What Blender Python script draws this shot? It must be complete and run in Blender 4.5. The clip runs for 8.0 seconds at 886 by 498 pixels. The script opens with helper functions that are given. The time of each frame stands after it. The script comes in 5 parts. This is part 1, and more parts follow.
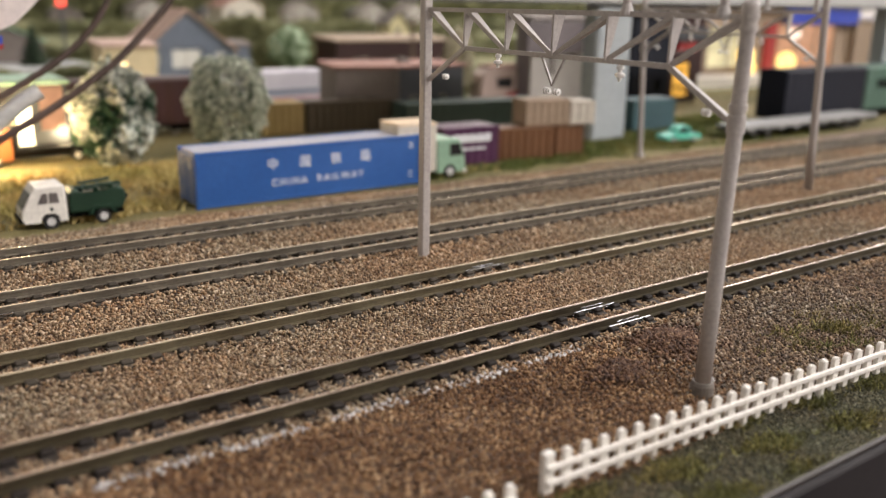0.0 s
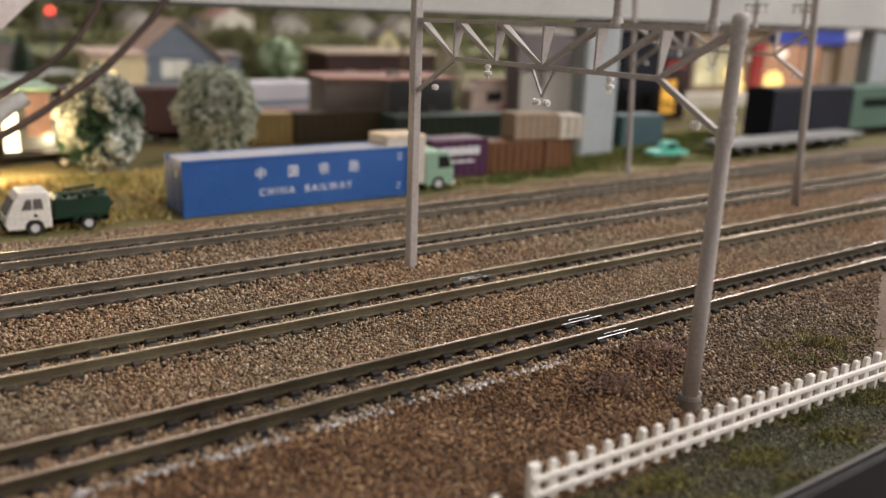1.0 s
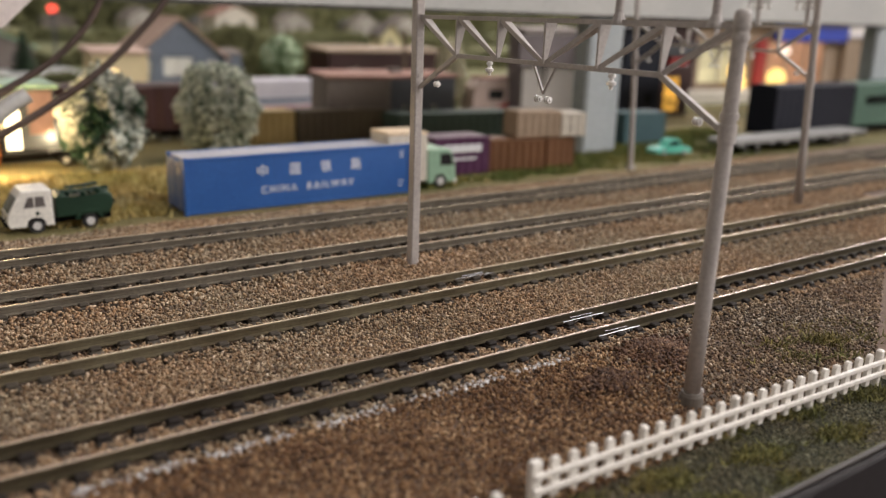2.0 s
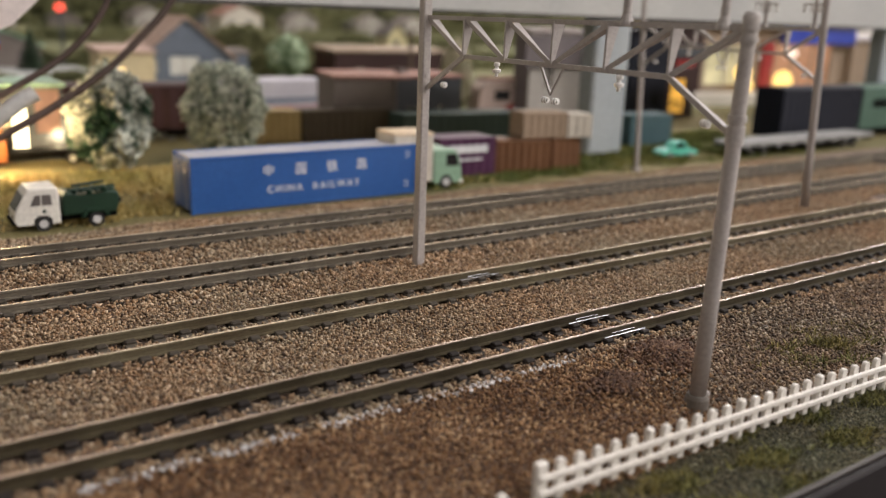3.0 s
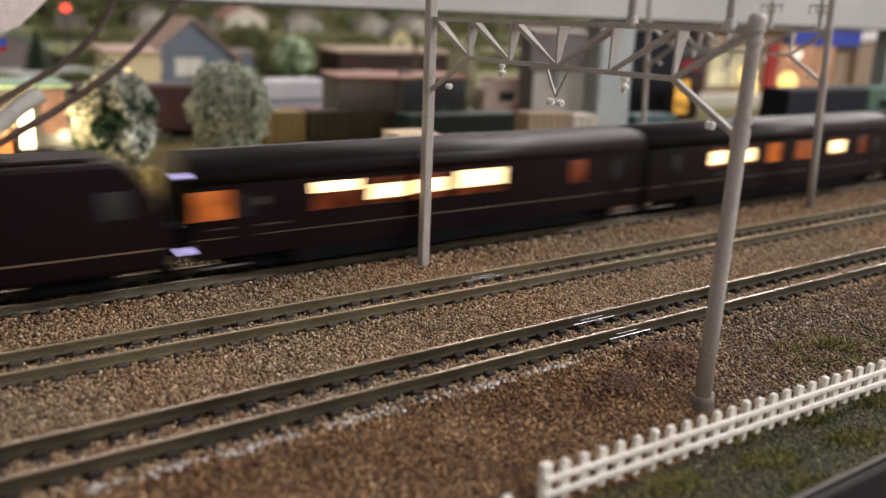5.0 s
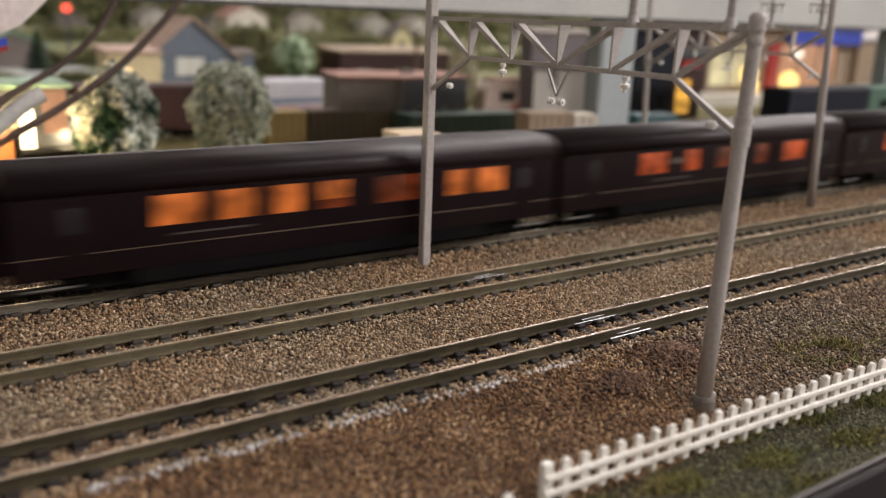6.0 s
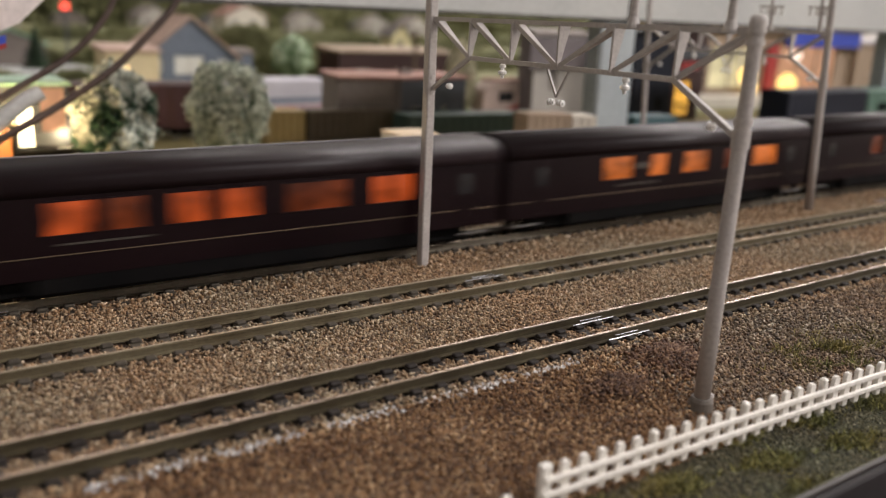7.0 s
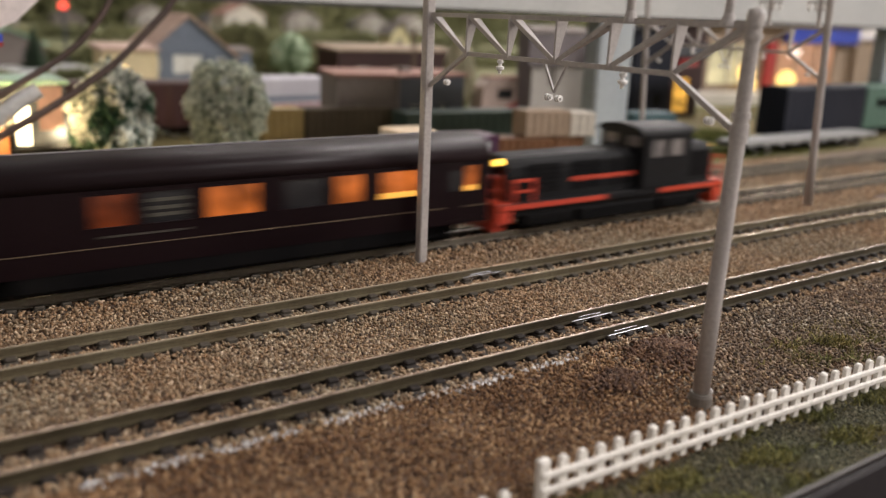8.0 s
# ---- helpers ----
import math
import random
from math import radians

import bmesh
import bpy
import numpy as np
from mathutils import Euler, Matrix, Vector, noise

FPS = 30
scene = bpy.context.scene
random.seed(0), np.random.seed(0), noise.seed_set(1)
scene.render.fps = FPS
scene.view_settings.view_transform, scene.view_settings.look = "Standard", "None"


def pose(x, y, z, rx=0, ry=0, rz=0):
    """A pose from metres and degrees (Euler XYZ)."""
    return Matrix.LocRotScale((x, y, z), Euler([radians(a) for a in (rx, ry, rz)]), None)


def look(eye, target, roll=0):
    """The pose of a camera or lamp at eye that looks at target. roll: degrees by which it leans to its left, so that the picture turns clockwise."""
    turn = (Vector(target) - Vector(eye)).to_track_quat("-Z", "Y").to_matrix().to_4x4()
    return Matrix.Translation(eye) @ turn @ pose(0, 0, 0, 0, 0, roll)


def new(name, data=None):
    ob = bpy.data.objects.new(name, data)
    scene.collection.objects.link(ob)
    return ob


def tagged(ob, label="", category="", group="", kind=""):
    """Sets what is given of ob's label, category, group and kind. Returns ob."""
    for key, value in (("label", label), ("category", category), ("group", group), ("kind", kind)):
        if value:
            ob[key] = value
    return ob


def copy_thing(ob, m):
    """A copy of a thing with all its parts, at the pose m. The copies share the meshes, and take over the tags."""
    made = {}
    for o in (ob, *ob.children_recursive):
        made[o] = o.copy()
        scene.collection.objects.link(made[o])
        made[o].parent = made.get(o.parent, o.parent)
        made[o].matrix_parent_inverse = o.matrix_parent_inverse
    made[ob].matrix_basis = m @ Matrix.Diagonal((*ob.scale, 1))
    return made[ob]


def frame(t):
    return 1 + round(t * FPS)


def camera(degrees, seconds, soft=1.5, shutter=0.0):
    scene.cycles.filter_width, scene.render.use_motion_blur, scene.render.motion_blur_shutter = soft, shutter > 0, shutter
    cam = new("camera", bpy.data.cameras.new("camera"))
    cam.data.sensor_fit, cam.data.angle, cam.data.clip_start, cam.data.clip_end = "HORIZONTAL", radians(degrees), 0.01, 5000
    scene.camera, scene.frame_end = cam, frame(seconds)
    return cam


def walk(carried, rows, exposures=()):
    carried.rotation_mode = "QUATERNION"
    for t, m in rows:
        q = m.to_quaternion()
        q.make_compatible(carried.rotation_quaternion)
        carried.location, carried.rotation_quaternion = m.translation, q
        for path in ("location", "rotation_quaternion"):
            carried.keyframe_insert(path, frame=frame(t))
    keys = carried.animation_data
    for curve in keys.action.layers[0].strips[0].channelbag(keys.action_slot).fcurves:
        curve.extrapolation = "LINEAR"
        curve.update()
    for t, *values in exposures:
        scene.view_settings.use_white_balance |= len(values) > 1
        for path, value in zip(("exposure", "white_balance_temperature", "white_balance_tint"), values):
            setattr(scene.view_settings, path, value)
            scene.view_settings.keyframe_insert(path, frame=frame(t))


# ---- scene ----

MM = 0.001


def aim(x, y, z, tilt, lean, turn):
    """Camera pose from millimetres and degrees: tilt up, lean to the left, turn from +y towards +x."""
    p, w = radians(tilt), radians(turn)
    way = Vector((math.sin(w) * math.cos(p), math.cos(w) * math.cos(p), math.sin(p)))
    eye = Vector((x, y, z)) * MM
    return look(eye, eye + way, lean)


PATH = [
    (0.0, -0.33, -0.73, 57.15, -16.307, 1.053, 35.108),
    (0.5, -0.58, -0.25, 56.78, -15.466, 2.053, 35.550),
    (1.0, 0.09, -0.22, 56.06, -15.293, 1.976, 35.948),
    (1.5, 0.36, -0.25, 55.88, -15.418, 1.828, 35.866),
    (3.0, 0.10, 0.04, 55.89, -15.415, 2.190, 35.466),
    (3.5, -0.00, 0.00, 55.94, -15.430, 2.141, 35.253),
    (4.0, -0.21, -0.26, 56.17, -15.409, 2.114, 35.191),
    (4.5, -0.31, -0.18, 56.14, -15.381, 2.196, 35.215),
    (6.0, -0.23, -0.13, 55.96, -15.393, 2.167, 35.115),
    (6.5, -0.30, 0.06, 56.05, -15.414, 2.274, 35.195),
    (7.0, -0.41, 0.14, 56.02, -15.378, 2.508, 35.298),
    (7.5, -0.10, 0.14, 55.60, -15.393, 2.485, 35.333),
    (8.0, 0.14, 0.18, 55.44, -15.464, 2.282, 35.300),]
cam = camera(55.06, 8.0, soft=1.25, shutter=0.48)
cam.data.dof.use_dof = True
cam.data.dof.focus_distance = 0.166
cam.data.dof.aperture_fstop = 15.5
walk(cam, [(t, aim(*row)) for t, *row in PATH], [(0.0, 0.32), (0.15, 0.1), (0.4, 0.03), (0.8, 0.0), (1.5, 0.0), (4.5, 0.0), (6.0, 0.08), (8.0, 0.08)])

# ---- light: a closed room with unseen ceiling lamps ----
world = bpy.data.worlds.new("room_world")
scene.world = world
world.use_nodes = True
world.node_tree.nodes["Background"].inputs[0].default_value = (0.9, 0.93, 1.0, 1)
world.node_tree.nodes["Background"].inputs[1].default_value = 0.1


def unseen_ceiling_lamp(x, y, watts, sx=1.2, sy=0.3, colour=(1.0, 0.94, 0.93)):
    data = bpy.data.lights.new("unseen_ceiling_lamp", "AREA")
    data.shape, data.size, data.size_y, data.energy, data.color = "RECTANGLE", sx, sy, watts, colour
    ob = new("unseen_ceiling_lamp", data)
    ob.location = (x, y, 1.54)
    tagged(ob, "unseen warm white ceiling lamp panel, added", "lamp")


# Unseen lamps, stronger to the right; the last row brightens the rail heads.
for lx, share_ in ((-0.9, 0.18), (0.9, 0.55), (2.7, 2.35)):
    for ly, watts in ((-1.1, 40), (0.6, 14), (2.0, 14), (3.05, 11)):
        unseen_ceiling_lamp(lx, ly, watts * share_ * (0.4 if ly > 3 and lx > 2 else 1.0))
# Added far rows, out of view, to put glints on the rail heads.
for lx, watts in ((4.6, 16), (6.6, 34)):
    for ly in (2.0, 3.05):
        unseen_ceiling_lamp(lx, ly, watts)


# ---- materials ----
def rgb(c):
    return (c[0], c[1], c[2], 1.0)


def base_mat(name, rough, metal=0.0, coat=0.0):
    m = bpy.data.materials.new(name)
    m.use_nodes = True
    nt = m.node_tree
    b = nt.nodes["Principled BSDF"]
    b.inputs["Roughness"].default_value = rough
    b.inputs["Metallic"].default_value = metal
    b.inputs["Coat Weight"].default_value = coat
    return m, nt, b


def noise_node(nt, scale, detail=4.0, src="Object"):
    tc = nt.nodes.new("ShaderNodeTexCoord")
    n = nt.nodes.new("ShaderNodeTexNoise")
    n.inputs["Scale"].default_value = scale
    n.inputs["Detail"].default_value = detail
    nt.links.new(tc.outputs[src], n.inputs["Vector"])
    return n


def mix_node(nt, fac, a, b, mode="MIX"):
    m = nt.nodes.new("ShaderNodeMix")
    m.data_type, m.blend_type = "RGBA", mode
    for sock, v in ((m.inputs[0], fac), (m.inputs[6], a), (m.inputs[7], b)):
        if isinstance(v, (int, float)):
            sock.default_value = v
        elif isinstance(v, tuple):
            sock.default_value = rgb(v)
        else:
            nt.links.new(v, sock)
    return m.outputs[2]


def ramp_node(nt, src, stops, constant=False):
    r = nt.nodes.new("ShaderNodeValToRGB")
    if constant:
        r.color_ramp.interpolation = "CONSTANT"
    els = r.color_ramp.elements
    while len(els) < len(stops):
        els.new(0.5)
    for e, (p, c) in zip(els, stops):
        e.position = p
        e.color = rgb(c) if not isinstance(c, (int, float)) else (c, c, c, 1)
    nt.links.new(src, r.inputs[0])
    return r.outputs[0]


def surface(name, c1, c2, rough=0.6, metal=0.0, big=40.0, fine=900.0, bump=0.15, depth=0.0001, coat=0.0, spec=0.5):
    """Two-scale varied paint, plastic, earth and so on."""
    m, nt, b = base_mat(name, rough, metal, coat)
    n1, n2 = noise_node(nt, big), noise_node(nt, fine)
    f1 = ramp_node(nt, n1.outputs["Fac"], [(0.35, 0.0), (0.65, 1.0)])
    col = mix_node(nt, f1, c1, c2)
    f2 = ramp_node(nt, n2.outputs["Fac"], [(0.3, 0.75), (0.7, 1.15)])
    col = mix_node(nt, 0.6, col, f2, "MULTIPLY")
    nt.links.new(col, b.inputs["Base Color"])
    rr = nt.nodes.new("ShaderNodeMapRange")
    rr.inputs[3].default_value, rr.inputs[4].default_value = max(0.03, rough - 0.12), min(1.0, rough + 0.12)
    nt.links.new(n1.outputs["Fac"], rr.inputs[0])
    nt.links.new(rr.outputs[0], b.inputs["Roughness"])
    if bump:
        bp = nt.nodes.new("ShaderNodeBump")
        bp.inputs["Strength"].default_value, bp.inputs["Distance"].default_value = bump, depth
        nt.links.new(n2.outputs["Fac"], bp.inputs["Height"])
        nt.links.new(bp.outputs[0], b.inputs["Normal"])
    b.inputs["Specular IOR Level"].default_value = spec
    return m


def pebbles(name, stops, tint1, tint2, big=25.0, rough=0.85):
    """Loose pieces: each island takes its own tone, over slow patches of tint."""
    m, nt, b = base_mat(name, rough)
    geo = nt.nodes.new("ShaderNodeNewGeometry")
    own = ramp_node(nt, geo.outputs["Random Per Island"], stops)
    patch = ramp_node(nt, noise_node(nt, big, 3.0).outputs["Fac"], [(0.38, tint1), (0.62, tint2)])
    col = mix_node(nt, 1.0, own, patch, "MULTIPLY")
    grain = ramp_node(nt, noise_node(nt, 2500.0).outputs["Fac"], [(0.3, 0.7), (0.7, 1.2)])
    nt.links.new(mix_node(nt, 0.5, col, grain, "MULTIPLY"), b.inputs["Base Color"])
    return m


def lit_glass(name, colour, power, low=0.35, scale=160.0):
    """A window with a lamp-lit blind behind it: uneven glow."""
    m, nt, b = base_mat(name, 0.15)
    n = noise_node(nt, scale, 2.0)
    f = ramp_node(nt, n.outputs["Fac"], [(0.35, low), (0.65, 1.0)])
    b.inputs["Base Color"].default_value = rgb(tuple(0.04 * c for c in colour))
    col = mix_node(nt, 1.0, colour, f, "MULTIPLY")
    nt.links.new(col, b.inputs["Emission Color"])
    b.inputs["Emission Strength"].default_value = power
    return m


BALLAST = pebbles("ballast_stone", [(0.0, (0.05, 0.036, 0.028)), (0.2, (0.23, 0.145, 0.078)), (0.35, (0.14, 0.115, 0.088)), (0.55, (0.36, 0.25, 0.155)), (0.75, (0.29, 0.235, 0.165)), (0.95, (0.48, 0.39, 0.28)), (1.0, (0.62, 0.54, 0.44))],
                  (1.13, 0.98, 0.84), (1.02, 1.02, 0.97), 22.0)
BALLAST_RUST = pebbles("rusty_ballast", [(0.0, (0.06, 0.034, 0.020)), (0.4, (0.16, 0.090, 0.046)), (0.8, (0.29, 0.185, 0.10)), (1.0, (0.46, 0.35, 0.23))],
                       (0.80, 0.66, 0.52), (1.30, 1.22, 1.10), 90.0)
WHITE_STONE = pebbles("white_stone", [(0.0, (0.3, 0.28, 0.27)), (0.5, (0.55, 0.54, 0.54)), (1.0, (0.8, 0.8, 0.8))], (1, 1, 1), (0.8, 0.8, 0.82))
BALLAST_GREY = pebbles("dark_grey_ballast", [(0.0, (0.03, 0.024, 0.022)), (0.3, (0.18, 0.12, 0.078)), (0.5, (0.11, 0.09, 0.075)), (0.75, (0.28, 0.205, 0.14)), (0.92, (0.35, 0.28, 0.21)), (1.0, (0.5, 0.44, 0.37))], (1.0, 0.9, 0.78), (0.97, 0.98, 0.93), 30.0)
BED = surface("ballast_bed", (0.12, 0.08, 0.058), (0.19, 0.135, 0.10), 0.9, big=25, fine=1100, bump=0.8, depth=0.0005)
GRASS_BED = surface("scenic_turf", (0.12, 0.11, 0.035), (0.22, 0.17, 0.07), 0.95, big=14, fine=700, bump=0.8, depth=0.001)
FAR_TURF = surface("far_turf", (0.10, 0.115, 0.045), (0.20, 0.19, 0.085), 0.95, big=7, fine=90, bump=0.6, depth=0.003)
MOSS_BED = surface("dark_moss", (0.055, 0.06, 0.025), (0.12, 0.11, 0.06), 0.95, big=60, fine=900, bump=0.8, depth=0.0006)
GRASS_DRY = pebbles("dry_grass", [(0.0, (0.15, 0.115, 0.04)), (0.4, (0.38, 0.30, 0.115)), (0.8, (0.56, 0.455, 0.20)), (1.0, (0.70, 0.60, 0.32))], (0.72, 0.78, 0.55), (1.15, 1.05, 0.95), 45.0)
DARK_GRIT = pebbles("dark_moss_grit", [(0.0, (0.015, 0.015, 0.008)), (0.5, (0.055, 0.048, 0.026)), (0.9, (0.10, 0.085, 0.048)), (1.0, (0.26, 0.23, 0.17))], (0.85, 0.95, 0.8), (1.1, 1.0, 0.9), 60.0)
DARK_EARTH = pebbles("dark_earth", [(0.0, (0.03, 0.014, 0.008)), (0.5, (0.085, 0.042, 0.024)), (0.9, (0.15, 0.082, 0.046)), (1.0, (0.24, 0.16, 0.10))], (0.8, 0.75, 0.7), (1.15, 1.1, 1.0), 90.0)
MOSS_GREEN = pebbles("moss_green", [(0.0, (0.035, 0.034, 0.010)), (0.5, (0.15, 0.135, 0.045)), (1.0, (0.36, 0.32, 0.13))], (0.7, 0.8, 0.6), (1.1, 1.0, 0.8), 60.0)
GRASS_GREEN = pebbles("green_grass", [(0.0, (0.05, 0.07, 0.015)), (0.5, (0.14, 0.16, 0.04)), (1.0, (0.26, 0.24, 0.08))], (0.7, 0.9, 0.6), (1.1, 1.0, 0.8), 40.0)
RAIL_OLIVE = surface("olive_rail_side", (0.072, 0.054, 0.030), (0.135, 0.114, 0.070), 0.55, 0.0, big=45, fine=1500, spec=0.3)
RAIL_SIDE = surface("weathered_rail_side", (0.032, 0.024, 0.013), (0.070, 0.058, 0.033), 0.6, 0.0, big=60, fine=1500, spec=0.25)
RAIL_TOP = surface("polished_rail_head", (0.95, 0.80, 0.60), (0.74, 0.60, 0.42), 0.26, 0.6, big=30, fine=2500, bump=0.05)
RAIL_PALE = surface("pale_weathered_rail_side", (0.095, 0.080, 0.060), (0.16, 0.138, 0.105), 0.55, 0.0, big=60, fine=1500, spec=0.35)
RAIL_DULL = surface("dull_brown_rail_head", (0.44, 0.33, 0.24), (0.30, 0.22, 0.16), 0.25, 0.55, big=30, fine=2500, bump=0.05)
JOINER = surface("nickel_joiner", (0.8, 0.8, 0.82), (0.6, 0.6, 0.62), 0.25, 1.0, big=200, fine=2500, bump=0.1)
SLEEPER = surface("sleeper_plastic", (0.02, 0.016, 0.014), (0.04, 0.033, 0.028), 0.7, big=150, fine=1800, spec=0.2)
SLEEPER_DUSTY = surface("dusty_sleeper_plastic", (0.055, 0.046, 0.036), (0.10, 0.085, 0.066), 0.8, big=150, fine=1800, spec=0.2)
MAST_GREY = surface("grey_mast_plastic", (0.37, 0.34, 0.322), (0.43, 0.40, 0.38), 0.42, big=60, fine=1600, bump=0.1)
FOOT_GREY = surface("dark_mast_foot", (0.11, 0.095, 0.08), (0.17, 0.15, 0.13), 0.6, big=200, fine=1600)
INSULATOR = surface("white_porcelain", (0.85, 0.84, 0.82), (0.75, 0.74, 0.72), 0.15, big=200, fine=2000, bump=0)
FENCE_WHITE = surface("white_fence_plastic", (0.80, 0.77, 0.72), (0.70, 0.66, 0.60), 0.45, big=70, fine=1200, bump=0.1)
BLUE = surface("blue_container_paint", (0.024, 0.100, 0.335), (0.033, 0.122, 0.385), 0.35, big=30, fine=1500, bump=0.06)
BLUE_ROOF = surface("pale_grey_roof", (0.45, 0.45, 0.50), (0.36, 0.37, 0.43), 0.45, big=40, fine=900)
WHITE_INK = surface("white_print", (0.85, 0.86, 0.88), (0.7, 0.72, 0.76), 0.4, big=300, fine=2000, bump=0)
BEIGE = surface("dull_beige_wall", (0.42, 0.395, 0.36), (0.36, 0.335, 0.30), 0.7, big=25, fine=400)
CURTAIN = surface("white_curtained_glass", (0.80, 0.80, 0.76), (0.62, 0.62, 0.58), 0.2, big=60, fine=500, bump=0)
MAUVE = surface("mauve_grey_panel", (0.14, 0.12, 0.125), (0.18, 0.155, 0.16), 0.6, big=30, fine=400)
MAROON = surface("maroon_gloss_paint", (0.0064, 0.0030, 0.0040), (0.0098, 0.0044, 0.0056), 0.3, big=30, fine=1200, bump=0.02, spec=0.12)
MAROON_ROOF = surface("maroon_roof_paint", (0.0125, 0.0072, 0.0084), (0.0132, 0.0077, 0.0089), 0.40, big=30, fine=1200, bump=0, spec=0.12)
GRILLE = surface("grey_violet_grille", (0.045, 0.042, 0.062), (0.055, 0.05, 0.075), 0.4, big=80, fine=1500)
GOLD = surface("gold_line", (0.22, 0.165, 0.11), (0.15, 0.11, 0.07), 0.4, 0.3, big=80, fine=1500, bump=0)
UNDER = surface("black_underframe", (0.0035, 0.0035, 0.004), (0.007, 0.0065, 0.0065), 0.7, big=100, fine=1500, spec=0.06)
DARK_GLASS = surface("dark_tinted_glass", (0.02, 0.02, 0.022), (0.03, 0.03, 0.032), 0.06, big=80, fine=2000, bump=0)
PALE_GLASS = surface("pale_grey_glass", (0.20, 0.18, 0.17), (0.10, 0.09, 0.09), 0.12, big=80, fine=700, bump=0)
LIT_ORANGE = lit_glass("orange_lit_window", (1.0, 0.24, 0.045), 0.62, 0.3)
LIT_DIM = lit_glass("dim_lit_window", (0.9, 0.17, 0.05), 0.16, 0.2)
LIT_RED = lit_glass("reddish_lit_window", (1.0, 0.15, 0.03), 0.46, 0.3)
LIT_YELLOW = lit_glass("yellow_lit_window", (1.0, 0.68, 0.32), 4.5, 0.6)
# Pale tone of the strip that paints the coach roof's glint.
ROOF_GLINT = surface("painted_roof_glint", (0.16, 0.15, 0.16), (0.24, 0.23, 0.24), 0.25, big=60, fine=900, bump=0)
GLOW_LINE = lit_glass("bright_orange_glow_line", (1.0, 0.45, 0.08), 1.5, 0.7)
SLAT = surface("pale_blind_slat", (0.06, 0.058, 0.045), (0.085, 0.08, 0.062), 0.5, big=60, fine=900, bump=0)
HEADLAMP = lit_glass("headlamp_lens", (1.0, 0.86, 0.58), 14.0, 0.9)
AMBER = lit_glass("amber_lamp", (1.0, 0.55, 0.08), 5.0, 0.8)
LED = lit_glass("violet_led", (0.65, 0.55, 1.0), 3.0, 0.9)
SHUNTER_BLACK = surface("black_hood_paint", (0.007, 0.007, 0.008), (0.012, 0.012, 0.013), 0.5, big=40, fine=700, spec=0.12)
RED_PAINT = surface("vermilion_paint", (0.62, 0.07, 0.03), (0.5, 0.05, 0.025), 0.35, big=60, fine=1200, bump=0.03)
STEEL = surface("dull_steel", (0.5, 0.5, 0.5), (0.35, 0.35, 0.35), 0.3, 0.9, big=80, fine=1500)
VAN_WHITE = surface("white_car_paint", (0.82, 0.80, 0.74), (0.75, 0.73, 0.67), 0.25, big=60, fine=900, bump=0)
BOTTLE_GREEN = surface("bottle_green_paint", (0.004, 0.024, 0.012), (0.008, 0.038, 0.019), 0.45, big=70, fine=900)
MINT = surface("mint_green_paint", (0.32, 0.50, 0.36), (0.27, 0.44, 0.32), 0.3, big=70, fine=900, bump=0)
TURQUOISE = surface("turquoise_paint", (0.12, 0.60, 0.46), (0.16, 0.66, 0.52), 0.3, big=90, fine=900, bump=0)
CREAM = surface("cream_panel", (0.75, 0.58, 0.38), (0.68, 0.55, 0.40), 0.5, big=50, fine=800)
TYRE = surface("black_tyre", (0.012, 0.012, 0.012), (0.03, 0.03, 0.03), 0.8, big=200, fine=2000)
PLATE_GREY = surface("faded_plate_paint", (0.035, 0.03, 0.024), (0.055, 0.047, 0.038), 0.5, big=60, fine=900)
DECK_GREY = surface("grey_wagon_deck", (0.22, 0.225, 0.22), (0.30, 0.30, 0.29), 0.6, big=40, fine=600)
HUB = surface("pale_hub", (0.72, 0.72, 0.72), (0.6, 0.6, 0.6), 0.4, 0.1, big=200, fine=2000)
PURPLE = surface("purple_container_paint", (0.065, 0.018, 0.06), (0.085, 0.025, 0.075), 0.4, big=50, fine=900)
BROWN = surface("brown_container_paint", (0.15, 0.065, 0.025), (0.20, 0.09, 0.038), 0.55, big=40, fine=700)
OXIDE = surface("oxide_red_wagon", (0.026, 0.006, 0.006), (0.036, 0.009, 0.008), 0.5, big=40, fine=700)
OCHRE = surface("ochre_panel", (0.46, 0.34, 0.14), (0.36, 0.26, 0.11), 0.6, big=40, fine=700)
GREY_PANEL = surface("grey_brown_panel", (0.15, 0.125, 0.11), (0.19, 0.16, 0.14), 0.7, big=40, fine=500)
DARK_PANEL = surface("dark_grey_panel", (0.05, 0.055, 0.065), (0.07, 0.075, 0.085), 0.6, big=40, fine=500)
ROOF_RED = surface("faded_red_roof", (0.26, 0.125, 0.095), (0.33, 0.18, 0.14), 0.7, big=30, fine=400)
TILE_PINK = surface("pinkish_roof_tiles", (0.42, 0.28, 0.22), (0.5, 0.36, 0.29), 0.7, big=20, fine=300)
SLATE_BLUE = surface("slate_blue_siding", (0.13, 0.16, 0.21), (0.16, 0.19, 0.245), 0.7, big=20, fine=300)
OLD_WHITE = surface("old_white_wall", (0.66, 0.62, 0.54), (0.55, 0.51, 0.44), 0.7, big=25, fine=400)
CREAM_WALL = surface("cream_wall", (0.72, 0.60, 0.36), (0.62, 0.52, 0.32), 0.7, big=25, fine=400)
DEEP_GREEN = surface("deep_green_panel", (0.03, 0.055, 0.045), (0.045, 0.075, 0.06), 0.6, big=40, fine=500)
TEAL = surface("dull_teal_panel", (0.035, 0.085, 0.10), (0.05, 0.11, 0.125), 0.6, big=40, fine=500)
NAVY = surface("navy_wagon_panel", (0.008, 0.010, 0.018), (0.014, 0.016, 0.026), 0.6, big=40, fine=500, spec=0.2)
